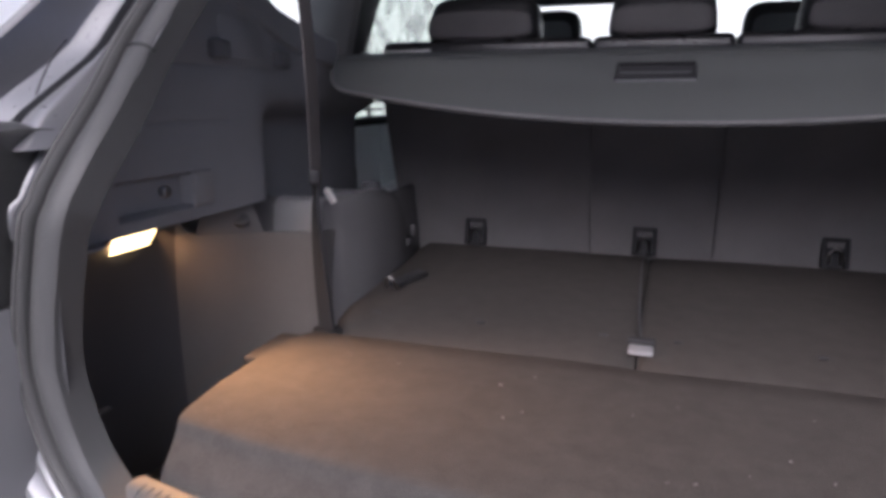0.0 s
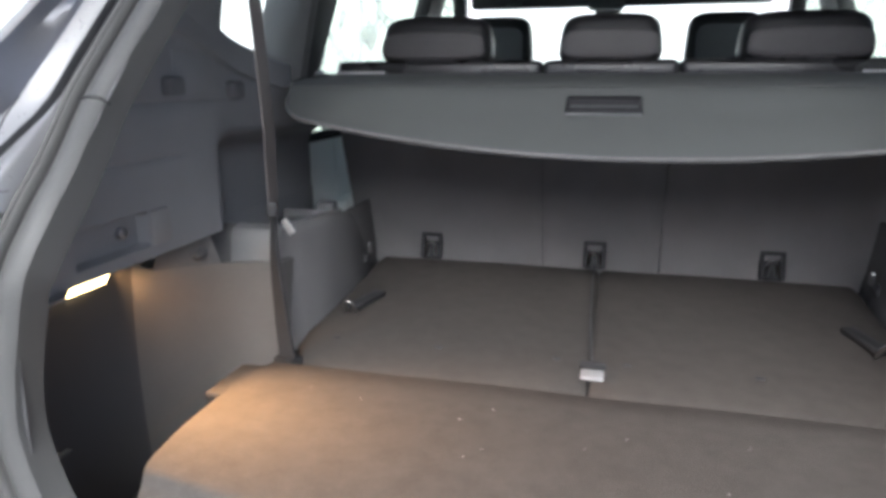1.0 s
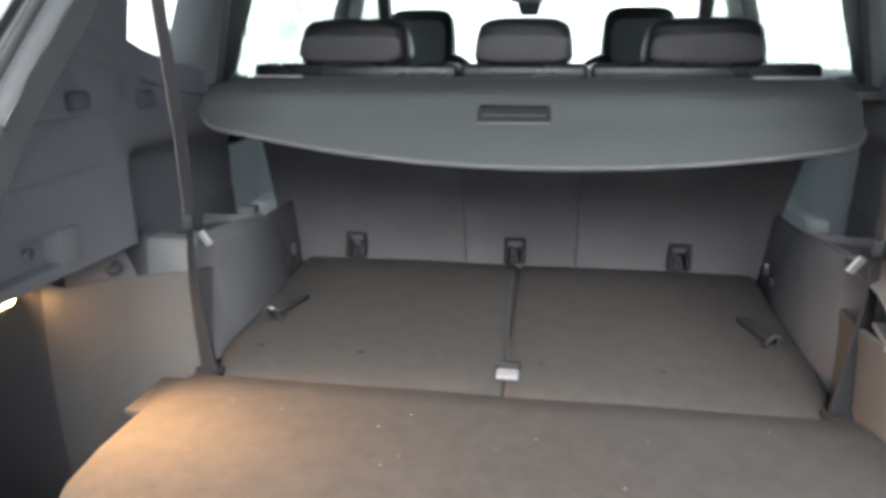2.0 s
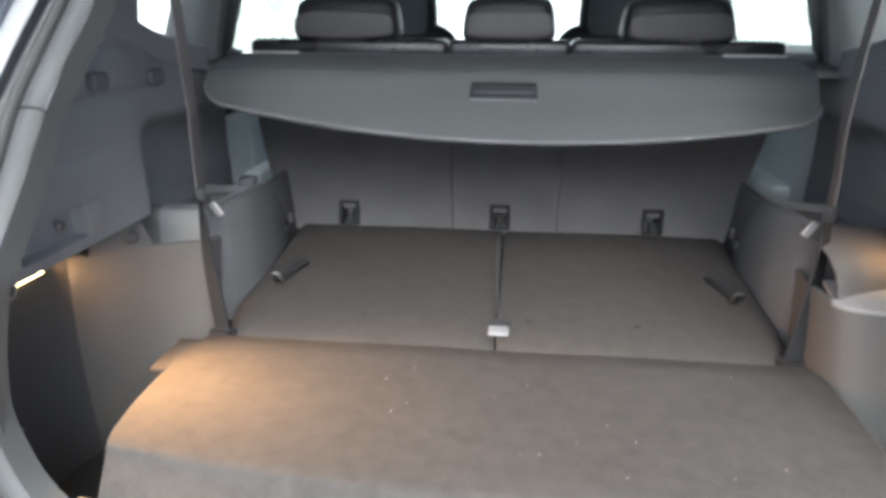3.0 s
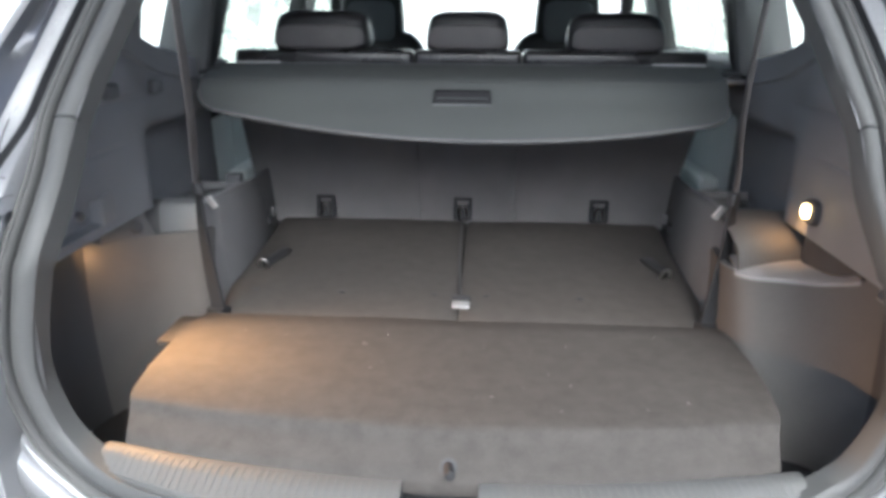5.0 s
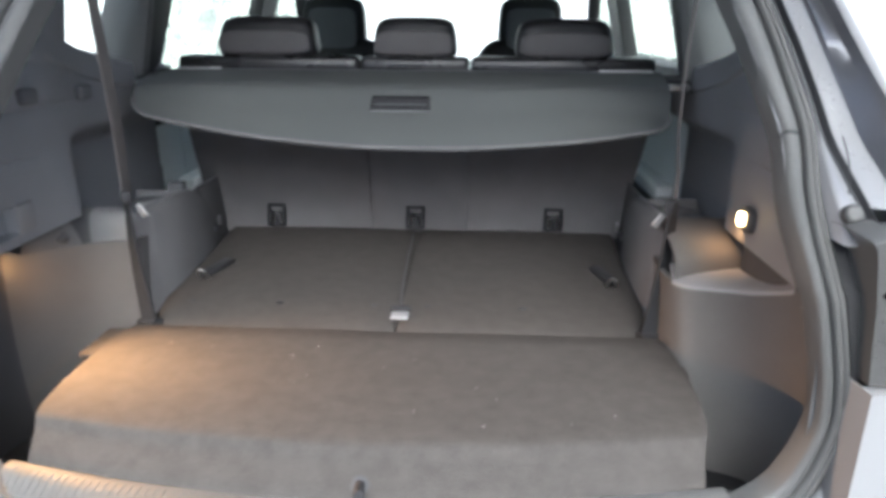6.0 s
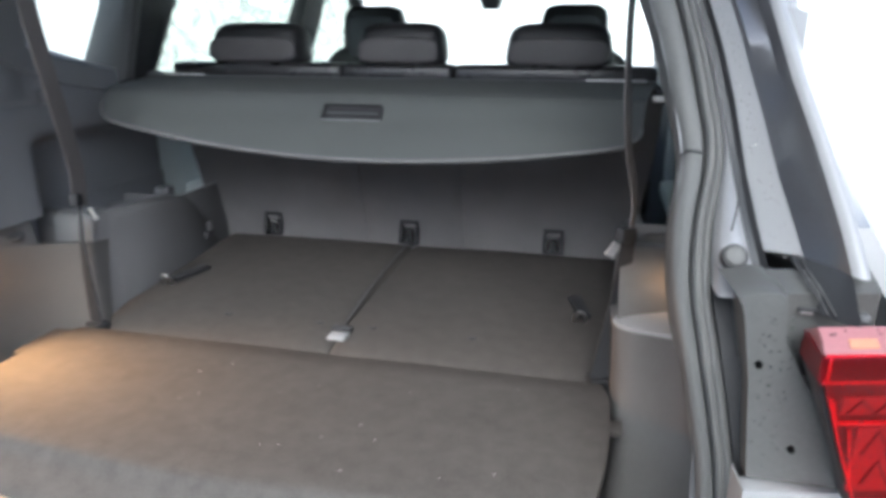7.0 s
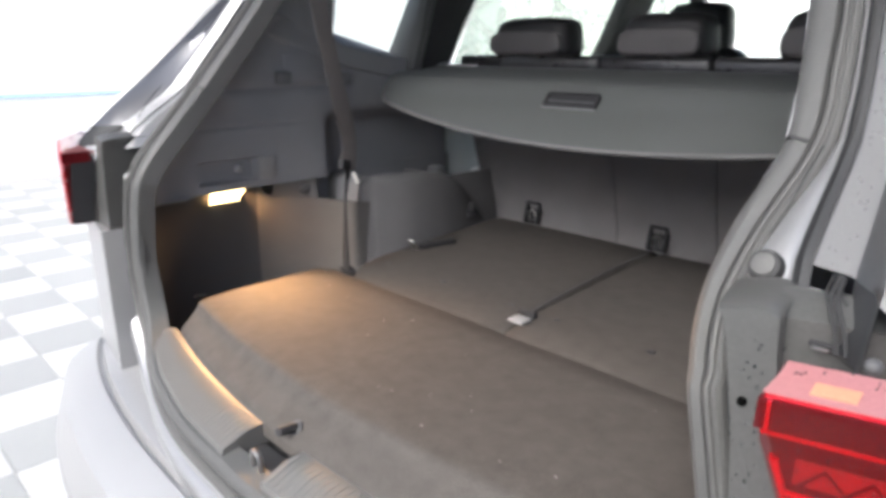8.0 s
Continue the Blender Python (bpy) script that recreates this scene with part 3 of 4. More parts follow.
part("rear_bumper", loft(bmesh.new(), rings, closed=True, caps=True), PAINT, car, "silver painted rear bumper")
for s in (-1, 1):
    # matt panel beside the opening, with black discs for the shade in two drilled holes
    rings = []
    for z, y, xi, xo in ((0.955, 0.112, 0.611, 0.700), (1.0, 0.112, 0.606, 0.685), (1.05, 0.112, 0.601, 0.655), (1.09, 0.112, 0.594, 0.632), (1.108, 0.112, 0.591, 0.630), (1.120, 0.112, 0.588, 0.629), (1.127, 0.113, 0.584, 0.628), (1.1305, 0.119, 0.581, 0.627), (1.1325, 0.136, 0.578, 0.625), (1.134, 0.158, 0.575, 0.620)):
        rings.append([(s * (xi + 0.0055), max(y + 0.028, lerp(z, [1.0, 1.06, 1.12, 1.134], [0.140, 0.145, 0.178, 0.190])), z - 0.003)] + [(s * (xi + 0.006 + (xo - xi - 0.006) * k), y, z + (0.009 * k * (1.4 - k ** 3) if z > 1.119 else 0.0)) for k in (0, 0.2, 0.4, 0.6, 0.8, 1)])
    part("lamp_panel", sheet(rings, 0.010, (0, 1, 0)), PRIMER, car, "matt grey panel beside the tail lamp")
    rings = [[(s * x, 0.127 + 0.25 * (x - 0.62), z) for x in (0.616, 0.66, 0.71)] for z in (1.05, 1.10, 1.128)] + [[(s * x, 0.150 + 0.25 * (x - 0.62), 1.140) for x in (0.616, 0.66, 0.71)]]
    sub = part("recessed_panel", sheet(rings, 0.008, (0, 1, 0)), PRIMER, car, "recessed darker part of the lamp panel")
    part("panel_slot", B(*sorted((s * 0.642, s * 0.658)), 0.128, 0.1335, 1.1135, 1.1165, 0.001), BLACK, sub, "dark slot")
    part("slot_edge", B(*sorted((s * 0.644, s * 0.654)), 0.129, 0.1325, 1.1110, 1.1130, 0.0005), METAL, sub, "bare metal edge of the slot")
    for a, c, d, r in () if s < 0 else ((0.644, 0.650, 0.662, 0.0011), (0.648, 0.656, 0.667, 0.0014), (0.641, 0.653, 0.660, 0.0007)):
        part("lamp_wire", tube(bmesh.new(), smooth_line([(s * a, 0.164, 1.150), (s * (a + 0.002), 0.146, 1.143), (s * c, 0.136, 1.134), (s * (c + d) / 2, 0.128, 1.126), (s * d, 0.116, 1.116)], 5), r, 7), DARKRUBBER, car, "dark taped wiring above the tail lamp")
    part("drain_hose", tube(bmesh.new(), smooth_line([(s * 0.643, 0.172, 1.148), (s * 0.647, 0.160, 1.140), (s * 0.655, 0.152, 1.133)], 5), 0.0030, 10), DARKRUBBER, car, "crumpled dark hose end under the drain")
    part("plug", cushion(bmesh.new(), s * 0.6835, 0.104, 1.121, 0.010, 0.010, 0.010, 2.2), DARKPLASTIC, car, "small dark plug above the tail lamp")
    for x, z in (((0.613, 1.068), (0.650, 0.989)) if s > 0 else ()):
        # solid disc; the hole's shade is only its black colour
        part("panel_hole", cyl(bmesh.new(), (s * x, 0.1115, z), (0, 1, 0), 0.0032, 0.004, 14), HOLESHADE, car, "black disc painted as the shade in a drilled hole")
    bu = part("stop_buffer", cyl(bmesh.new(), (s * 0.594, 0.175 if s > 0 else 0.198, 1.144), (0, -1, 0.55), 0.0128, 0.012, 28, 0.0118, 0.003), DARKRUBBER, car, "round grey rubber buffer")
    part("flange_wire", tube(bmesh.new(), smooth_line([(s * 0.5905, 0.184, 1.1665), (s * 0.5955, 0.199, 1.1840), (s * 0.5985, 0.216, 1.2040), (s * 0.6005, 0.240, 1.2250)], 5), 0.0009, 6), DARKRUBBER, car, "thin dark wire along the flange")
    part("buffer_cap", cyl(bmesh.new(), (s * 0.594, 0.1695 if s > 0 else 0.1925, 1.1470), (0, -1, 0.55), 0.0086, 0.004, 24, bev=0.001), RUBBER, bu)
    rings = [[(s * (0.608 + 0.02 * max(0, 0.8 - z)), 0.140, z)] + [(s * x, 0.092 + 0.18 * max(0, x - 0.60), z) for x in (0.612 + 0.02 * max(0, 0.8 - z), 0.66, 0.72, 0.79, 0.85)] for z in (0.62, 0.70, 0.80, 0.90, 0.952)]
    part("corner_panel", sheet(rings, 0.02, (0, 1, 0)), PAINT, car, "silver body panel below the tail lamp")
    # tail lamp
    def lamp_ring(z, inset=0.0):
        xi = lerp(z, [0.90, 0.989, 1.082, 1.084, 1.122, 1.14], [0.713, 0.681, 0.648, 0.644, 0.645, 0.648]) + inset
        pts = []
        for k in range(9):
            t = k / 8
            x = xi + (0.90 - xi) * t
            y = 0.055 + inset + 0.27 * (x - 0.637) + 0.10 * max(0.0, t - 0.85)
            pts.append((s * x, y, z))
        return pts
    lamp = new("tail_lamp")
    lamp.parent = car
    tagged(lamp, "red tail lamp wet with drops")
    rings = [[(s * (lerp(z, [0.955, 0.989, 1.075, 1.122], [0.694, 0.682, 0.648, 0.642]) - 0.0015), y, z) for y in (0.068, 0.085, 0.111)] for z in (0.957, 0.989, 1.03, 1.075, 1.096)]
    part("housing", sheet(rings, 0.006, (s, 0, 0)), BLACK, lamp, "black side of the lamp housing")
    part("lower_lens", sheet([lamp_ring(z) for z in (0.955, 0.98, 1.0, 1.04, 1.082)], 0.05, (0, 1, 0)), DEEPRED, lamp, "deep red lens")
    part("upper_lens", sheet([lamp_ring(z, -0.003) for z in (1.086, 1.095, 1.1055)], 0.05, (0, 1, 0)), DEEPRED, lamp, "dark red lens band")
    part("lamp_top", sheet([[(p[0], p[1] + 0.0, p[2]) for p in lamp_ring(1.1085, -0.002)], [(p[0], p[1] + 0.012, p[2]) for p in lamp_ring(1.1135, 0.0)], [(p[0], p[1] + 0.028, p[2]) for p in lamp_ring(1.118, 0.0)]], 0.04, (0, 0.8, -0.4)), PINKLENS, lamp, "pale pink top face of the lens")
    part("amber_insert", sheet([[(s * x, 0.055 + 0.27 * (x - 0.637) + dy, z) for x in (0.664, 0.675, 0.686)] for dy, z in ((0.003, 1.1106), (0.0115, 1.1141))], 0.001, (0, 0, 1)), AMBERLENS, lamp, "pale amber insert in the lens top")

    def on_lens(x, z, out=0.002):
        return Vector((s * x, 0.055 - out + 0.27 * (x - 0.637), z))
    for x0, x1, z0, z1, mat in ((0.664, 0.89, 1.056, 1.071, MIDRED), (0.680, 0.89, 0.985, 1.044, MIDRED)):
        part("reflector", sheet([[on_lens(x0 + (x1 - x0) * k, z) for k in (0, 0.33, 0.66, 1)] for z in (z0, z1)], 0.004, (0, 1, 0)), mat, lamp, "red patterned reflector")
    for z0, x0, h in ((1.057, 0.668, 0.012), (1.020, 0.686, 0.022), (0.992, 0.690, 0.022)):
        zig = [on_lens(x0 + 0.011 * k, z0 + (h if k % 2 else 0.0), 0.0032) for k in range(18)]
        part("zigzag_rib", ribbon(bmesh.new(), zig, 0.0022, 0.0012, (0, 0, 1)), DEEPRED, lamp)
    for pts, w in (([(0.655, 1.070), (0.660, 1.052), (0.662, 1.0495), (0.75, 1.0485), (0.89, 1.048)], 0.0026), ([(0.648, 1.086), (0.648, 1.1055)], 0.0024), ([(0.652, 1.072), (0.667, 1.030), (0.695, 0.958)], 0.0016), ([(0.672, 1.044), (0.682, 0.990)], 0.002)):
        up = Vector((1, 0, 0)) if len(pts) < 4 else Vector((0.35 * s, 0, 0.94))
        part("light_guide", ribbon(bmesh.new(), [on_lens(x, z, 0.0035) for x, z in pts], w, 0.003, up), REDLENS, lamp, "bright red light guide")
    for z0, z1 in ((1.0832, 1.0858), (1.1058, 1.1085)):
        part("light_guide", sheet([[(p[0], p[1] - 0.003, p[2]) for p in lamp_ring(z, 0.0)] for z in (z0, z1)], 0.01, (0, 1, 0)), REDLENS, lamp, "bright red light guide")
    part("outer_shell", sheet([[(p[0], p[1] - 0.0075, p[2]) for p in lamp_ring(z, -0.001)] for z in (0.957, 1.0, 1.05, 1.082, 1.105)], 0.0015, (0, 1, 0)), REDSHELL, lamp, "clear red outer shell")

# ---- raindrops left on the paint and lamps ----
drops = tagged(new("water_drops", bpy.data.meshes.new("water_drops")), "small clear raindrops on paint and lamp", "water drops", kind="stuff")
rnd = random.Random(4)
bm = bmesh.new()


def drop(place, normal, r):
    q = Vector(normal).normalized().to_track_quat("Z", "Y").to_matrix().to_4x4()
    bmesh.ops.create_icosphere(bm, subdivisions=1, radius=r, matrix=Matrix.Translation(place) @ q @ Matrix.Diagonal((1.0, 1.0 + 0.4 * rnd.random(), 0.45, 1.0)))


for s in (-1, 1):
    for k in range(70):
        x, z = rnd.uniform(0.645, 0.86), rnd.uniform(0.965, 1.10)
        if x > lerp(z, [0.96, 1.07], [0.70, 0.65]):
            drop((s * x, 0.0462 + 0.27 * (x - 0.637), z), (0, -1, 0), rnd.uniform(0.0005, 0.0014))
    for k in range(45):
        x, u = rnd.uniform(0.65, 0.86), rnd.random()
        drop((s * x, 0.055 + 0.27 * (x - 0.637) + 0.014 + 0.018 * u, 1.1150 + 0.0050 * u), (0, -0.35, 1), rnd.uniform(0.0005, 0.0013))
    for k in range(60):
        x, z = rnd.uniform(0.605, 0.64), rnd.uniform(0.965, 1.115)
        drop((s * x, 0.1115, z), (0, -1, 0), rnd.uniform(0.0005, 0.0013))
    for k in range(80):
        z = 1.14 + 0.26 * rnd.random()
        cx, cy, ex = open_x(z) + 0.053, open_y(z), edge_x(z)
        wide = 0.028 * max(0.0, min(1.0, (1.215 - z) / 0.09))
        yf = cy - 0.012 - 0.030 * min(1.0, wide / 0.02)
        gx = cx + 0.004 + wide
        co = gx + 0.011 + (ex - gx - 0.022) * lerp(z, [1.13, 1.40], [0.60, 0.36])
        f = rnd.uniform(0.2, 0.95)
        drop((s * (gx + 0.014 + (co - 0.004 - gx - 0.014) * f), yf - 0.006 - 0.0065 * f, z), (0, -1, 0.7), rnd.uniform(0.0004, 0.0010))
bm.to_mesh(drops.data)
bm.free()
drops.data.materials.append(DROP)

# ---- load floor ----
floor_panel = thing("boot_floor_panel", "taupe carpeted load floor panel folded down at its rear edge", "floor panel")


def half_panel(y):
    return lerp(y, [0.10, 0.15, 0.20, 0.25, 0.40, 0.515, 0.56], [0.470, 0.478, 0.490, 0.500, 0.509, 0.508, 0.496])


rings = []
xs = [i / 40 * 2 - 1 for i in range(41)]
rows = [(0.565, 0.770), (0.562, 0.791), (0.554, 0.796), (0.50, 0.800), (0.40, 0.803), (0.30, 0.807), (0.21, 0.8085), (0.184, 0.8085), (0.175, 0.8070), (0.170, 0.8035), (0.166, 0.7985), (0.150, 0.789), (0.125, 0.775), (0.112, 0.766), (0.108, 0.760)]
for y, z in rows:
    row = []
    for u in xs:
        f = (0.565 - y) / 0.46
        yy = y + f * f * 0.062 * abs(u) ** 2.0
        row.append((u * half_panel(y), yy, z + 0.0012 * math.sin(u * 9 + y * 30) * (1 - abs(u))))
    rings.append(row)
part("carpet_panel", sheet(rings, 0.016, (0, 0, -1)), CARPET, floor_panel, "taupe carpet with lint on it", 50)
kb = part("panel_knob", cyl(bmesh.new(), (0.012, 0.112, 0.781), (0.12, -1, 0.22), 0.0070, 0.034, 18, bev=0.002), BLACK, floor_panel, "black peg knob")
part("knob_collar", cyl(bmesh.new(), (0.010, 0.127, 0.776), (0, -1, 0.9), 0.012, 0.004, 18, bev=0.001), DARKPLASTIC, kb)
for s in (-1, 1):
    bm = B(-0.552, -0.505, 0.440, 0.548, 0.778, 0.790, 0.003) if s < 0 else B(0.500, 0.528, 0.440, 0.475, 0.770, 0.782, 0.004)
    part("rest_ledge", bm, CARPET, floor_panel, "carpeted tab at the panel's corner")

lint = tagged(new("carpet_lint", bpy.data.meshes.new("carpet_lint")), "tiny pale lint on the taupe carpet", "lint", kind="stuff")
bm = bmesh.new()
for k in range(18):
    x, y = rnd.uniform(-0.45, 0.45), rnd.uniform(0.22, 0.54)
    z = lerp(y, [0.21, 0.30, 0.40, 0.50, 0.554], [0.808, 0.807, 0.803, 0.800, 0.796]) + 0.0022
    a, n = rnd.uniform(0, 3.14), rnd.uniform(0.0006, 0.0018) * (2.0 if k % 9 == 0 else 1.0)
    d = Vector((math.cos(a), math.sin(a), 0)) * n
    ribbon(bm, [Vector((x, y, z)) - d, Vector((x, y, z + 0.0004)), Vector((x, y, z)) + d], 0.0009, 0.0006, (-d.y, d.x, 0))
bm.to_mesh(lint.data)
bm.free()
lint.data.materials.append(LINT)

# third-row seat backs, folded flat
for s in (-1, 1):
    seat = thing("folded_seat", "taupe carpeted back of a folded rear seat", "seat", "folded rear seats")
    rings = []
    for y, z in ((0.572, 0.745), (0.575, 0.768), (0.584, 0.778), (0.602, 0.785), (0.64, 0.791), (0.70, 0.797), (0.8, 0.803), (0.9, 0.808), (1.0, 0.811), (1.12, 0.815), (1.175, 0.812), (1.19, 0.79)):
        xi, xo = 0.0015, lerp(y, [0.57, 0.61, 0.655, 0.95, 1.2], [0.460, 0.482, 0.505, 0.508, 0.530])
        rings.append([(s * (xi + (xo - xi) * k), y, z - (0.006 if k in (0, 1) else 0) + 0.001 * math.sin(7 * k + 20 * y)) for k in (0, 0.02, 0.15, 0.3, 0.45, 0.6, 0.75, 0.9, 0.98, 1)])
    part("backrest", sheet(rings, 0.05, (0, 0, -1)), FLOORSEAT, seat, "taupe carpeted seat back", 50)
    for x in ((-0.433, -0.249, -0.052) if s < 0 else (0.057, 0.251)):
        part("slot", B(x * 1.02 - 0.007, x * 1.02 + 0.007, 0.676, 0.684, 0.788, 0.7975, 0.002), BLACK, seat, "small dark slot")
    # tie-down fitting
    fit = part("tie_down", B(-0.014, 0.014, -0.052, 0.052, 0.0, 0.012, 0.005, m=pose(s * 0.447, 0.845, 0.806, 0, 0, s * 14)), BLACK, seat, "black tie-down fitting")
    part("eye", tube(bmesh.new(), smooth_line([(s * 0.462, 0.775, 0.812), (s * 0.458, 0.760, 0.832), (s * 0.446, 0.757, 0.834), (s * 0.440, 0.770, 0.812)], 5), 0.0032, 8), METAL, fit, "steel eye")

strap = thing("release_strap", "thin black strap lying between the folded seats", "strap")
part("webbing", ribbon(bmesh.new(), smooth_line([(-0.012, 1.165, 0.845), (-0.012, 1.15, 0.818), (-0.010, 1.0, 0.8135), (-0.004, 0.8, 0.806), (0.004, 0.664, 0.798)], 8), 0.0038, 0.002, (1, 0, 0)), DARKPLASTIC, strap)
bk = part("buckle", B(-0.015, 0.025, 0.650, 0.664, 0.794, 0.805, 0.003), BLACK, strap, "black buckle")
part("tab", B(-0.013, 0.023, 0.616, 0.649, 0.791, 0.7975, 0.003), WHITEPLASTIC, strap, "pale grey pull tab")

# ---- second-row seat ----
rear_seat = thing("rear_bench_seat", "three-part rear seat with dark carpeted backs and black leather", "seat")


def back_y(z):
    return lerp(z, [0.78, 0.84, 1.25, 1.30], [1.205, 1.200, 1.085, 1.07])


for x0, x1 in ((-0.497, -0.1362), (-0.134, 0.1308), (0.133, 0.497)):
    rings = []
    for z in (0.79, 0.81, 0.84, 0.95, 1.1, 1.2, 1.235):
        a = x0 - lerp(z, [0.79, 1.08, 1.24], [0.101, 0.109, 0.115]) if x0 < -0.4 else x0
        c = x1 + lerp(z, [0.79, 1.08, 1.24], [0.052, 0.092, 0.098]) if x1 > 0.4 else x1
        rings.append([(a + (c - a) * k, back_y(z) + (0.003 if k in (0, 1) else 0), z) for k in (0, 0.02, 0.2, 0.4, 0.6, 0.8, 0.98, 1)])
    back = part("backrest", sheet(rings, 0.10, (0, 1, 0)), SEATCARPET, rear_seat, "dark brown-grey carpeted seat back", 50)
    xo0, xo1 = (-0.585 if x0 < -0.4 else x0), (0.575 if x1 > 0.4 else x1)
    bm = B(xo0, xo1, 1.06, 1.15, 1.228, 1.279, 0.014, 3)
    part("top_roll", bm, SMOOTHLEATHER, back, "dark leather top of the seat back")
    xc = {-0.497: -0.405, -0.134: -0.013, 0.133: 0.367}[x0]
    # top tether anchor in its frame
    m = pose(xc, back_y(0.845) - 0.006, 0.845, -14)
    bm = bmesh.new()
    for b in ((-0.026, -0.017, -0.010, 0.006, -0.034, 0.032), (0.017, 0.026, -0.010, 0.006, -0.034, 0.032), (-0.026, 0.026, -0.010, 0.006, 0.020, 0.0335), (-0.0168, 0.0168, 0.002, 0.006, -0.034, 0.0195)):
        box(bm, *b, bev=0.0015, seg=1, m=m)
    an = part("anchor_frame", bm, BLACK, back, "black frame of a tether anchor")
    bm = tube(bmesh.new(), [m @ Vector(p) for p in smooth_line([(-0.012, 0.0, -0.026), (-0.010, -0.007, -0.004), (0.0, -0.009, 0.004), (0.010, -0.007, -0.004), (0.012, 0.0, -0.026)], 4)], 0.0032, 8)
    part("tether_loop", bm, METAL, back, "steel tether loop")
for xc, w, h0, h1 in ((-0.372, 0.258, 1.278, 1.372), (-0.004, 0.218, 1.278, 1.371), (0.361, 0.250, 1.276, 1.369)):
    bm = cushion(bmesh.new(), xc, 1.135, (h0 + h1) / 2 - 0.005, w, 0.115, h1 - h0 + 0.010, 4.4, 0.13, 0.01)
    hr = part("headrest", bm, LEATHER, rear_seat, "black leather headrest")
    bm = cushion(bmesh.new(), xc, 1.0815, h0 + 0.031, w * 0.90, 0.022, 0.058, 4.0, 0.06)
    part("rear_patch", bm, GREYLEATHER, hr, "grey leather back of the headrest")
    for dx in (-0.05, 0.05):
        part("post", cyl(bmesh.new(), (xc + dx, 1.12, 1.27), (0, 0, 1), 0.006, 0.06, 12), METAL, hr, "steel headrest post")

# ---- front seats ----
for xc in (-0.408, 0.345):
    fs = thing("front_seat", "black leather front seat with tall headrest", "seat", "front seats")
    bm = cushion(bmesh.new(), xc, 2.12, 0.98, 0.50, 0.16, 0.66, 4.0, 0.12)
    part("backrest", bm, LEATHER, fs, "black leather backrest")
    hr = part("headrest", cushion(bmesh.new(), xc, 2.12, 1.350, 0.252, 0.10, 0.205, 4.8, 0.08), LEATHER, fs, "black leather headrest")
    part("rear_panel", cushion(bmesh.new(), xc, 2.068, 1.338, 0.185, 0.014, 0.150, 5.0), PLASTIC, hr, "smooth dark rear panel of the headrest")
    for dx in (-0.06, 0.06):
        part("post", cyl(bmesh.new(), (xc + dx, 2.12, 1.29), (0, 0, 1), 0.007, 0.06, 12), METAL, hr, "steel headrest post")
sensor = thing("sensor_housing", "black tapered sensor housing behind the windscreen", "housing")
bm = bmesh.new()
loft(bm, [[(-0.045 + sx * w, 2.64 + sy * 0.03, z) for sx, sy in ((-1, -1), (1, -1), (1, 1), (-1, 1))] for z, w in ((1.60, 0.075), (1.545, 0.065), (1.49, 0.045), (1.462, 0.036), (1.456, 0.028))], closed=True, caps=True)
part("housing", bm, BLACK, sensor)
part("bracket", B(-0.085, -0.005, 2.60, 2.66, 1.598, 1.612, 0.003), BLACK, sensor)

# ---- load cover ----
cover = thing("load_cover", "grey vinyl roller load cover partly drawn out", "load cover")


def cover_z(y):
    """The cover runs nearly level from its roller and ends in a stiff flap that hangs down."""
    return lerp(y, [0.680, 0.720, 0.757, 0.770, 0.784, 0.794, 0.804, 0.816, 0.84, 0.997], [1.124, 1.1535, 1.1795, 1.1900, 1.2055, 1.2175, 1.2270, 1.2330, 1.2375, 1.251])


N = 64
rings = []
for k in range(41):
    v = k / 40
    row = []
    for i in range(N + 1):
        u = math.sin(math.pi / 2 * (i / N * 2 - 1))
        r = max(0.0, abs(u) - 0.92) / 0.08
        ye = 0.680 + 0.062 * (u - 0.10) ** 2 + 0.030 * (1 - math.sqrt(max(0.0, 1 - r * r)))
        y = 0.997 + (ye - 0.997) * v
        x = -0.016 + u * (0.551 + 0.034 * max(0.0, (y - 0.76) / 0.237) - 0.004 * (u < 0))
        row.append((x, y, cover_z(y)))
    rings.append(row)
part("cover_sheet", sheet(rings, 0.005, (0, 0.5, -0.86)), VINYL, cover, "grey grained vinyl sheet", 60)
edge = [Vector(p) + Vector((0, 0.001, 0.001)) for p in rings[-1]]
part("edge_trim", tube(bmesh.new(), edge, 0.0036, 8), PODPLASTIC, cover, "pale grey edge bead", 80)
# stitched line along the bend of the flap
part("seam", ribbon(bmesh.new(), [(x / 20 * 0.552 - 0.016, 0.806, cover_z(0.806) + 0.0012) for x in range(-20, 21)], 0.0045, 0.0016, (0, 1, 0.6)), VINYL, cover, "stitched seam along the bend")
hm = Matrix.Translation((-0.003, 0.777, 1.1985)) @ pose(0, 0, 0, 50)
bm = bmesh.new()
for b in ((-0.061, 0.061, -0.0165, -0.0125, -0.001, 0.007), (-0.058, 0.058, 0.0125, 0.0165, -0.001, 0.008), (-0.061, -0.055, -0.0124, 0.0124, -0.001, 0.0075), (0.055, 0.061, -0.0124, 0.0124, -0.001, 0.0075)):
    box(bm, *b, bev=0.0015, seg=2, m=hm)
hd = part("handle_frame", bm, BLACK, cover, "dark grip frame")
part("grip_recess", B(-0.055, 0.055, -0.0124, 0.0124, 0.0005, 0.002, m=hm), BLACK, hd, "black grip recess")
part("grip_bar", B(-0.053, 0.053, -0.0055, -0.0005, 0.0022, 0.0045, 0.001, m=hm), DARKPLASTIC, hd)
part("grip_lip", B(-0.060, 0.060, -0.0195, -0.0170, -0.001, 0.005, 0.001, m=hm), PALEPLASTIC, hd, "pale lower lip")
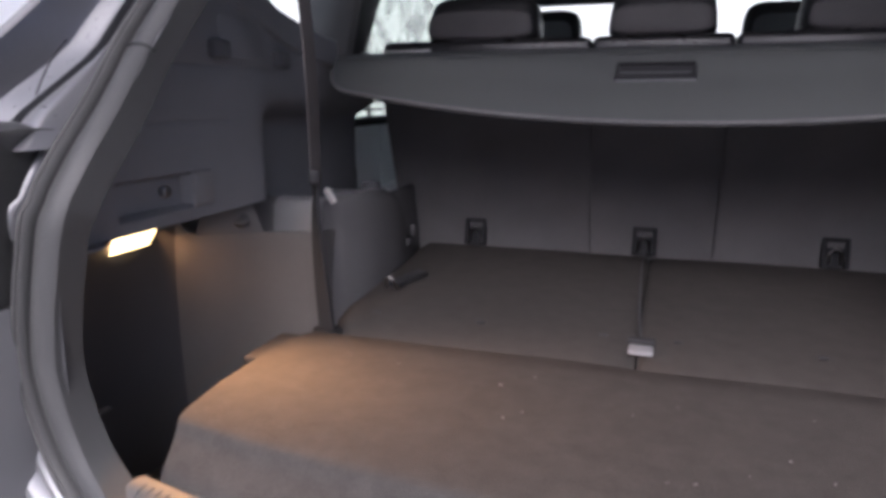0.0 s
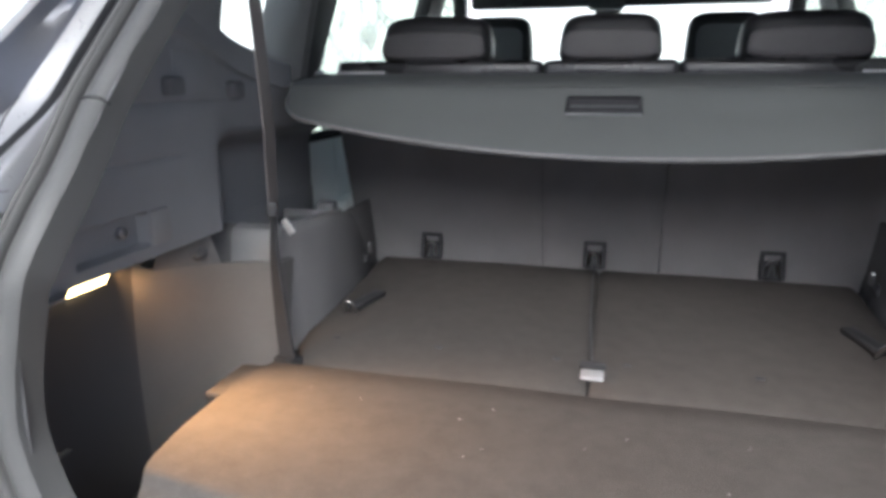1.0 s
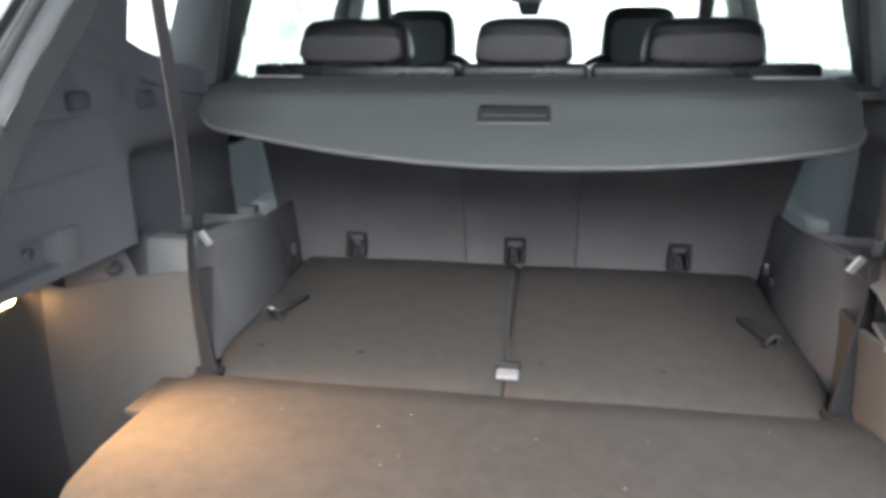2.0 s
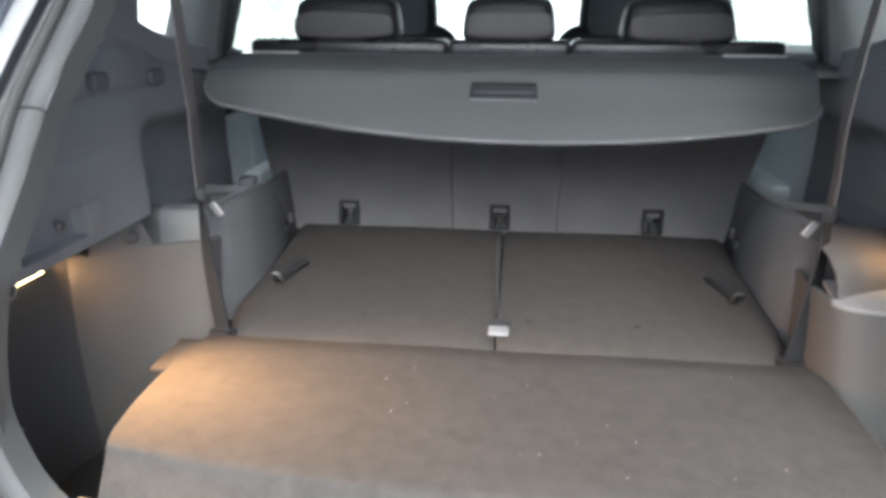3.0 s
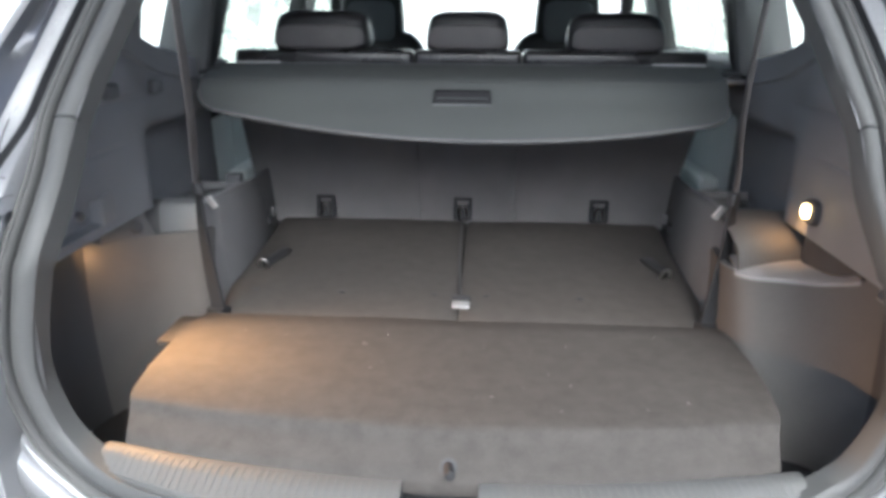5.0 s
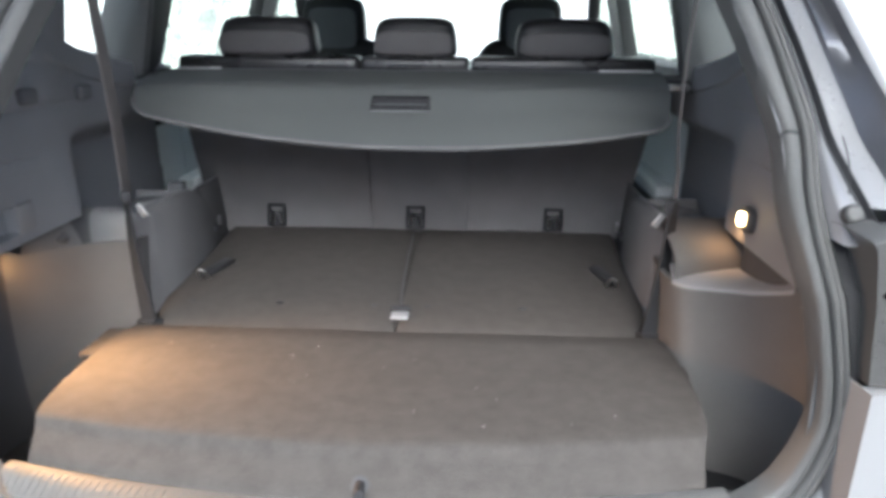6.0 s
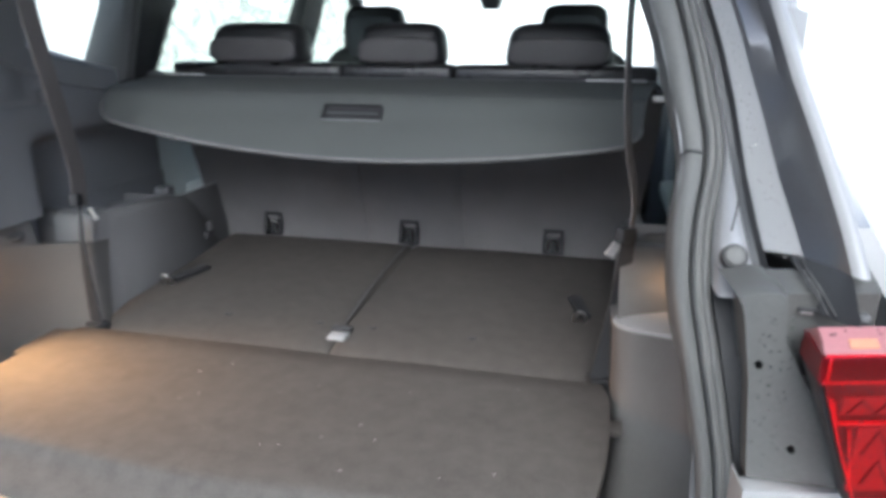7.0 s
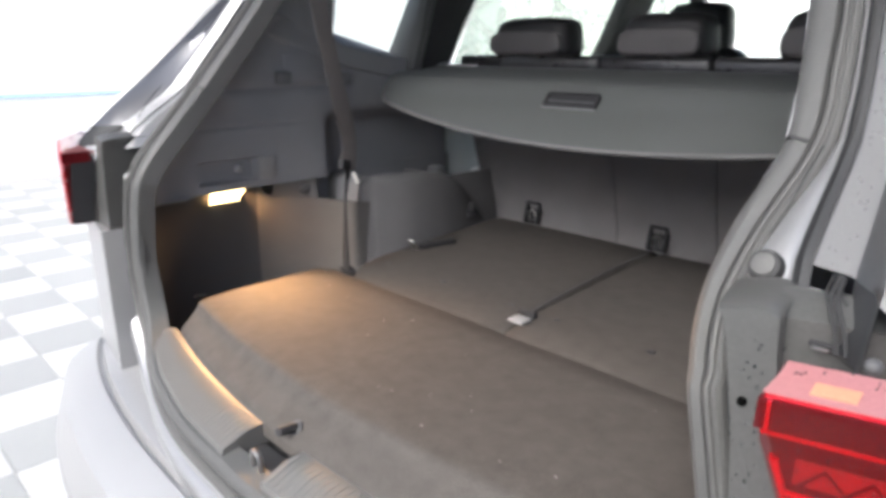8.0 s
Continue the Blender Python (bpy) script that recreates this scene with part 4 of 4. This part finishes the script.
part("cassette", B(-0.555, 0.575, 0.985, 1.035, 1.212, 1.252, 0.012, 3), PLASTIC, cover, "dark roller cassette")
for a, c in ((-0.553, -0.448), (0.428, 0.548)):
    part("cassette_strip", B(a, c, 0.984, 0.992, 1.2515, 1.2560, 0.001), TONGUE, cover, "bright strip on the roller cassette")
for s in (-1, 1):
    part("end_bracket", B(min(s * 0.56, s * 0.64), max(s * 0.56, s * 0.64), 0.90, 1.02, 1.215, 1.245, 0.008), BLACK, cover, "black end bracket")
    part("bracket_pin", B(min(s * 0.555, s * 0.60), max(s * 0.555, s * 0.60), 0.862, 0.90, 1.222, 1.234, 0.003), METAL, cover, "worn steel pin")

# ---- side linings of the boot ----


def plan(s, pts, n=5):
    return [(s * p.x, p.y) for p in smooth_line([(x, y, 0) for x, y in pts], n)]


LOW = [(0.556, 0.150), (0.62, 0.158), (0.672, 0.185), (0.698, 0.26), (0.700, 0.36), (0.690, 0.44), (0.660, 0.515), (0.615, 0.585), (0.570, 0.628), (0.535, 0.650), (0.527, 0.668), (0.525, 0.690)]
LOWR = [(0.574, 0.152), (0.620, 0.162), (0.655, 0.195), (0.672, 0.27), (0.676, 0.35), (0.664, 0.41), (0.640, 0.445), (0.605, 0.468), (0.560, 0.484), (0.528, 0.497), (0.510, 0.520), (0.503, 0.56), (0.505, 0.62), (0.515, 0.69)]
ALONG = [0.30, 0.306, 0.312, 0.35, 0.40, 0.435, 0.441, 0.447, 0.470, 0.50, 0.53, 0.56, 0.60, 0.625, 0.636, 0.646, 0.656, 0.668, 0.682, 0.70, 0.74, 0.80, 0.88, 0.96, 1.03, 1.105]
UP = [0.988, 0.991, 1.000, 1.008, 1.013, 1.03, 1.05, 1.055, 1.060, 1.085, 1.105, 1.118, 1.1265, 1.130, 1.1335, 1.142, 1.152, 1.165, 1.185, 1.2065, 1.210, 1.2135, 1.24, 1.27, 1.30, 1.34, 1.38]


def ramp(v, a, b):
    k = max(0.0, min(1.0, (v - a) / (b - a)))
    return k * k * (3 - 2 * k)


def upper_x(y, z, s):
    """Distance of the upper lining from the car's middle: a hollow beside the seat, grooves, and on one side a grip recess."""
    x = 0.622 - 0.03 * max(0.0, z - 1.15)
    x += 0.058 * ramp(y, 0.632, 0.690) * (1 - ramp(z, 1.112, 1.160))
    if abs(z - 1.130) < 0.001 and 0.30 < y < 0.56 or abs(z - 1.210) < 0.001 and y < 0.66:
        x += 0.0030
    if z < 0.99:
        x += 0.010
    if s < 0 and 0.309 < y < 0.445 and 1.010 < z < 1.058:
        x += 0.016
    return x


def side_lining(s):
    name = "side_lining"
    th = thing(name, "dark plastic and carpet lining of the boot's side", "trim panel", "boot side linings")
    low = plan(s, LOW if s < 0 else LOWR)
    if s < 0:
        top_l = [lerp(y, [0.15, 0.47, 0.49, 0.55, 0.66, 0.76], [0.986, 0.986, 0.955, 0.950, 0.936, 0.932]) for x, y in low]
    else:
        top_l = [lerp(y, [0.15, 0.36, 0.42, 0.46, 0.50, 0.58, 0.69], [0.986, 0.986, 0.950, 0.932, 0.926, 0.920, 0.915]) for x, y in low]
    rings = []
    for k in (0, 0.1, 0.3, 0.5, 0.7, 0.9, 0.97, 1.0):
        rings.append([(x * (1 + 0.012 * math.sin(k * 3.14)) * (1 - 0.004 * (k > 0.95)), y - (0.050 * (1 - k) if s > 0 else 0.0) * ramp(y, 0.30, 0.45) * (1 - ramp(y, 0.50, 0.56)), 0.59 + (zt - 0.59) * k) for (x, y), zt in zip(low, top_l)])
    k = min(i for i, (x, y) in enumerate(low) if y > (0.462 if s < 0 else 0.36))
    part("lower_panel", sheet([r[:k + 1] for r in rings], 0.012, (s, 0.25, 0)), DARKPLASTIC, th, "dark plastic panel of the side pocket", 60)
    part("bulge_panel", sheet([r[k:] for r in rings], 0.012, (s, 0.25, 0)), LINING, th, "brown-grey carpeted bulge beside the seat", 60)
    # upper panel, with an edge that follows the boot opening
    rings = []
    for z in UP:
        ox = lerp(z, [0.93, 0.99, 1.052, 1.105, 1.155, 1.217, 1.27, 1.33, 1.39], [0.563, 0.551, 0.537, 0.528, 0.531, 0.543, 0.535, 0.522, 0.503]) + (inset(z) if s > 0 else 0.0)
        oy = lerp(z, [0.93, 1.052, 1.105, 1.155, 1.217, 1.27, 1.33, 1.39], [0.146, 0.155, 0.187, 0.236, 0.30, 0.342, 0.388, 0.428])
        first = max(0.30, oy + 0.10)
        ys = [oy + (first - oy) * k / 8 for k in range(8)] + [first + (a - 0.30) * (1.105 - first) / 0.805 for a in ALONG]
        row = []
        for y in ys:
            u = min(1.0, (y - oy) / 0.15)
            x = ox + (upper_x(y, z, s) - ox) * (1 - (1 - u) ** 2.2)
            row.append((s * x, y, min(z, panel_top(y) - 0.004 + 0.0002 * z)))
        rings.append(row)
    part("upper_panel", sheet(rings, 0.008, (s, 0.05, 0)), UPPERPLASTIC, th, "dark grained plastic upper panel", 45)
    # underside of the upper panel
    rings = [[(s * (0.575 if y < 0.2 else 0.600 if y < 0.27 else 0.630), y, 0.9885), (s * 0.72, y + 0.01, 0.9875)] for y in (0.165, 0.21, 0.26, 0.30, 0.40, 0.50, 0.60, 0.64)]
    part("underside", sheet(rings, 0.004, (0, 0, 1)), UPPERPLASTIC, th, "dark underside of the upper panel")
    part("hollow_foot", B(*sorted((s * 0.682, s * 0.700)), 0.640, 1.118, 0.890, 0.996, 0.003), UPPERPLASTIC, th, "dark wall at the foot of the hollow")
    if s < 0:
        facet = [((x, y, zt - 0.002), (s * max(0.634, abs(x) - 0.004), y + 0.014, 0.9875)) for (x, y), zt in zip(low, top_l) if 0.488 < y < 0.600]
        part("facet", sheet([[c[0] for c in facet], [c[1] for c in facet]], 0.005, (0, 0.3, -1)), LINING, th, "sloping carpeted corner beside the knob")
        flat = [((x, y, zt - 0.003), (x + 0.004, 0.678, 0.918)) for (x, y), zt in zip(low, top_l) if 0.57 < y < 0.665]
        part("ledge", sheet([[c[0] for c in flat], [c[1] for c in flat]], 0.006, (0, 0, -1)), LINING, th, "carpeted ledge above the lower panel")
    else:
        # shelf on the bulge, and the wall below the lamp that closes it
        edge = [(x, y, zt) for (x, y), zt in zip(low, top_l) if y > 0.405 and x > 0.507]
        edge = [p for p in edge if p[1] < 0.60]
        # pale colour stands in for lamp and sky light on the shelf's top
        part("shelf", sheet([[(x - 0.004, y - 0.003, zt + 0.0005) for x, y, zt in edge], [(x + 0.001, y + 0.008, zt + 0.003) for x, y, zt in edge], [(max(x, 0.52), 0.600, 0.930) for x, y, zt in edge]], 0.006, (0, 0, -1)), LITSHELF, th, "grey shelf on top of the bulge, light painted into its colour")
        wall = plan(s, [(0.690, 0.40), (0.668, 0.432), (0.645, 0.48), (0.637, 0.545), (0.639, 0.572), (0.650, 0.588), (0.69, 0.592)])
        part("lamp_wall", sheet([[(x, y, z) for x, y in wall] for z in (0.930, 0.945, 0.965, 0.99)], 0.006, (s, 0, 0)), DARKPLASTIC, th, "dark wall under the lamp", 50)
    return th


left = side_lining(-1)
right = side_lining(1)
for s, th in ((-1, left), (1, right)):
    # pod beside the folded seat, with cup wells
    X = lambda a, b: (min(s * a, s * b), max(s * a, s * b))
    bm = bmesh.new()
    rings = []
    for y, zt, xi in ((0.676, 0.950, 0.552), (0.680, 0.975, 0.540), (0.69, 0.988, 0.530), (0.70, 0.990, 0.520), (0.707, 0.990, 0.515), (0.85, 0.984, 0.514), (0.93, 0.974, 0.517), (0.985, 0.960, 0.522), (1.03, 0.925, 0.530), (1.09, 0.862, 0.541), (1.15, 0.798, 0.552)):
        deep = 0.905 if 0.705 < y < 0.98 else zt - 0.002
        rings.append([(s * (xi - 0.008), y, 0.76), (s * xi, y, zt - 0.018), (s * (xi + 0.006), y, zt - 0.005), (s * (xi + 0.013), y, zt), (s * (xi + 0.020), y, zt - 0.002), (s * (xi + 0.026), y, deep), (s * 0.70, y, deep), (s * 0.70, y, 0.76)])
    loft(bm, rings, closed=True, caps=True)
    pod = part("pod", bm, PODPLASTIC, th, "grey plastic pod beside the seat", 50)
    face = ((0.668, 0.918), (0.670, 0.95), (0.674, 0.976), (0.682, 0.986), (0.705, 0.991)) if s < 0 else ((0.586, 0.922), (0.589, 0.945), (0.599, 0.964), (0.622, 0.979), (0.66, 0.987), (0.705, 0.991))
    across = (0.632, 0.60, 0.575, 0.552, 0.540) if s < 0 else (0.668, 0.62, 0.58, 0.545, 0.525, 0.510)
    skew = 0.0 if s < 0 else 0.060
    part("pod_face", sheet([[(s * x, y - 0.004 - skew * (0.705 - y) / 0.119 * max(0.0, (0.660 - x) / 0.15) ** 1.3, z) for x in across] for y, z in face], 0.006, (0, 1, -0.2)), BLOCKPLASTIC if s < 0 else LINING, th, "grey end face of the pod")
    for y in (0.735, 0.84):
        part("cup_well", cyl(bmesh.new(), (s * 0.605, y + 0.03, 0.907), (0, 0, 1), 0.046, 0.006, 24, bev=0.001), BLACK, th, "dark cup well")
        rim = [(s * 0.605 + 0.047 * math.cos(a * 0.2618), y + 0.03 + 0.047 * math.sin(a * 0.2618), 0.958) for a in range(25)]
        part("cup_rim", tube(bmesh.new(), rim, 0.0035, 8), PLASTIC, th, "grey rim of a cup well")
    part("pod_rim", tube(bmesh.new(), smooth_line([(s * 0.533, 0.70, 0.991), (s * 0.531, 0.80, 0.988), (s * 0.534, 0.93, 0.975)], 6), 0.004, 8), PALEPLASTIC, th, "pale rim of the cup tray")
    for y, zt, mat in ((0.815, 0.962, PLASTIC), (0.925, 0.972, PALEPLASTIC)):
        part("tray_divider", B(*X(0.538, 0.664), y, y + 0.012, 0.900, zt, 0.004), mat, th, "grey divider across the tray")
    if s < 0:
        part("belt_guide", B(*X(0.56, 0.60), 0.955, 0.985, 0.905, 0.985, 0.006), PLASTIC, th, "grey belt guide")
    part("end_panel", B(*X(0.556, 0.566), 1.01, 1.21, 0.70, 0.955, 0.003), PODPLASTIC, th, "grey panel beside the seat back")
    part("seat_hinge", B(*X(0.522, 0.540), 1.04, 1.08, 0.830, 0.850, 0.005), DARKPLASTIC, th, "dark hinge cover beside the seat")
    part("hinge_pin", B(*X(0.508, 0.516), 1.035, 1.050, 0.855, 0.880, 0.003), METAL, th, "worn steel hinge pin")
part("gap_filler", B(0.488, 0.530, 0.600, 0.715, 0.60, 0.768, 0.006), DARKPLASTIC, right, "dark trim at the belt's foot")
# left: grip block, hooks, knob and lamp
part("grip_block", B(-0.640, -0.616, 0.448, 0.492, 1.008, 1.060, 0.006), BLOCKPLASTIC, left, "grey block in the recess")
part("socket", cyl(bmesh.new(), (-0.634, 0.405, 1.036), (1, -0.2, 0.1), 0.008, 0.012, 16, bev=0.002), METAL, left, "small bright socket")
part("hook_plate", B(-0.622, -0.6165, 0.530, 0.640, 1.219, 1.284, 0.003), UPPERPLASTIC, left, "raised plate behind the bag hooks")
for y, z in ((0.522, 1.232), (0.690, 1.225)):
    part("bag_hook", B(-0.622, -0.604, y - 0.020, y + 0.020, z - 0.014, z + 0.014, 0.006), PLASTIC, left, "dark bag hook")
kn = part("turn_knob", cyl(bmesh.new(), (-0.632, 0.572, 0.966), (0.25, -0.5, 0.8), 0.014, 0.010, 20, bev=0.003), DARKPLASTIC, left, "round dark turn knob")
rings = [[(x, 0.361, z), (x, 0.472, z)] for x, z in ((-0.699, 0.950), (-0.694, 0.952), (-0.690, 0.966), (-0.684, 0.984))]
part("lamp_lens", sheet(rings, 0.004, (-1, 0, 0)), LENSGLOW, left, "glowing warm boot lamp lens")
part("scuff_tab", B(-0.70, -0.690, 0.30, 0.325, 0.738, 0.742, 0.001), PLASTIC, left, "small pale tab")
# right: lamp
part("lamp_bezel", cushion(bmesh.new(), 0.618, 0.520, 1.040, 0.020, 0.050, 0.045, 3.0), DARKPLASTIC, right, "rounded dark plastic lamp housing")
part("lamp_lens", cushion(bmesh.new(), 0.605, 0.517, 1.042, 0.012, 0.020, 0.024, 3.0), LENSGLOWR, right, "small glowing warm lamp lens")

# ---- seat belts ----
for s in (-1, 1):
    belt = thing("seat_belt", "brown-grey seat belt hanging down from the pillar", "seat belt", "boot seat belts")
    pts = smooth_line([(s * 0.474 + (0.024 if s > 0 else 0.0), 0.520, 1.50), (s * 0.487 + (0.008 if s > 0 else 0.0), 0.548, 1.36), (s * 0.506, 0.598, 1.195), (s * 0.526, 0.636, 1.09), (s * 0.523, 0.628, 1.02)], 8)
    part("webbing", ribbon(bmesh.new(), pts, 0.045, 0.0022, (s * (0.20 if s > 0 else 0.15), 0.98, 0)), WEBBING, belt, "brown-grey woven webbing")
    pts = smooth_line([(s * 0.522, 0.626, 1.03), (s * 0.515, 0.610, 0.95), (s * 0.504, 0.598, 0.87), (s * 0.490, 0.586, 0.785)], 8)
    part("stalk", ribbon(bmesh.new(), pts, 0.030, 0.005, lambda f: (s * (0.55 + 0.4 * f), 0.7 - 0.5 * f, 0)), BLACK, belt, "dark lower strap of the belt")
    part("foot", B(-0.020, 0.020, -0.016, 0.016, -0.008, 0.010, 0.004, m=pose(s * 0.492, 0.590, 0.782, 0, 0, s * 20)), BLACK, belt, "dark anchor of the belt")
    tg = part("tongue", B(-0.009, 0.009, -0.002, 0.002, -0.014, 0.014, 0.0015, m=pose(s * 0.499, 0.630, 1.0046, 20, s * 25, s * 30)), TONGUE, belt, "bright steel tongue")
    part("tongue_grip", B(-0.022, 0.022, -0.008, 0.008, -0.012, 0.012, 0.004, m=pose(s * 0.516, 0.612, 1.036, 0, s * 10, s * 60)), BLACK, belt, "black grip")

# ---- pieces: sill ribs, floor tiles ----
rib = None
for side in (-1, 1):
    for i in range(36):
        x = side * (0.060 + i * 0.0119)
        y = sill_y(x)
        slope = side * 0.050 * 2.0 / 0.48 * abs(x / 0.48)
        if rib is None:
            bm = bmesh.new()
            loft(bm, [[(a, b, c) for b, c in ((-0.001, -0.002), (-0.001, 0.0010), (-0.022, 0.0003), (-0.030, -0.0028), (-0.058, -0.0142), (-0.058, -0.018))] for a in (-0.0036, 0.0036)], closed=True, caps=True)
            rib = part("rib", bm, SILLPLASTIC, car)
            ob = rib
        else:
            ob = new("rib", rib.data)
            ob.parent = car
        w = (y - lerp(abs(x), [0.0, 0.20, 0.36, 0.455, 0.514], [0.038, 0.048, 0.078, 0.108, 0.132]) - 0.004) / 0.060
        ob.matrix_basis = Matrix.Translation((x, y, 0.765)) @ pose(0, 0, 0, 0, 0, math.degrees(math.atan(slope)) * 0.5) @ Matrix.Diagonal((0.8, w, 1, 1))
tiles = {}
for i in range(18):
    for j in range(16):
        x, y = -6.9 + i * 0.30, -1.5 + j * 0.30
        k = (i + j) % 2
        if k not in tiles:
            tiles[k] = part("tile", B(0.002, 0.298, 0.002, 0.298, 0.0, 0.006), TILEA if k else TILEB, ground)
            ob = tiles[k]
        else:
            ob = new("tile", tiles[k].data)
            ob.parent = ground
        ob.location = (x, y, 0.0)

for k, mat in ((1, TILEA), (0, TILEB)):
    verts, faces = [], []
    for i in range(48):
        for j in range(52):
            x, y = -6.9 + i * 0.30, -6.9 + j * 0.30
            if (i + j) % 2 != k or (x < -1.55 and -1.6 < y < 3.25):
                continue
            n = len(verts)
            for z in (-0.01, 0.006):
                verts += [(x + 0.002, y + 0.002, z), (x + 0.298, y + 0.002, z), (x + 0.298, y + 0.298, z), (x + 0.002, y + 0.298, z)]
            faces += [(n + 4, n + 5, n + 6, n + 7), (n, n + 1, n + 5, n + 4), (n + 1, n + 2, n + 6, n + 5), (n + 2, n + 3, n + 7, n + 6), (n + 3, n, n + 4, n + 7)]
    me = bpy.data.meshes.new("tile_field")
    me.from_pydata(verts, [], faces)
    me.materials.append(mat)
    ob = new("tile_field", me)
    ob.parent = ground
    tagged(ob, "pale checkered floor tiles", kind="stuff")
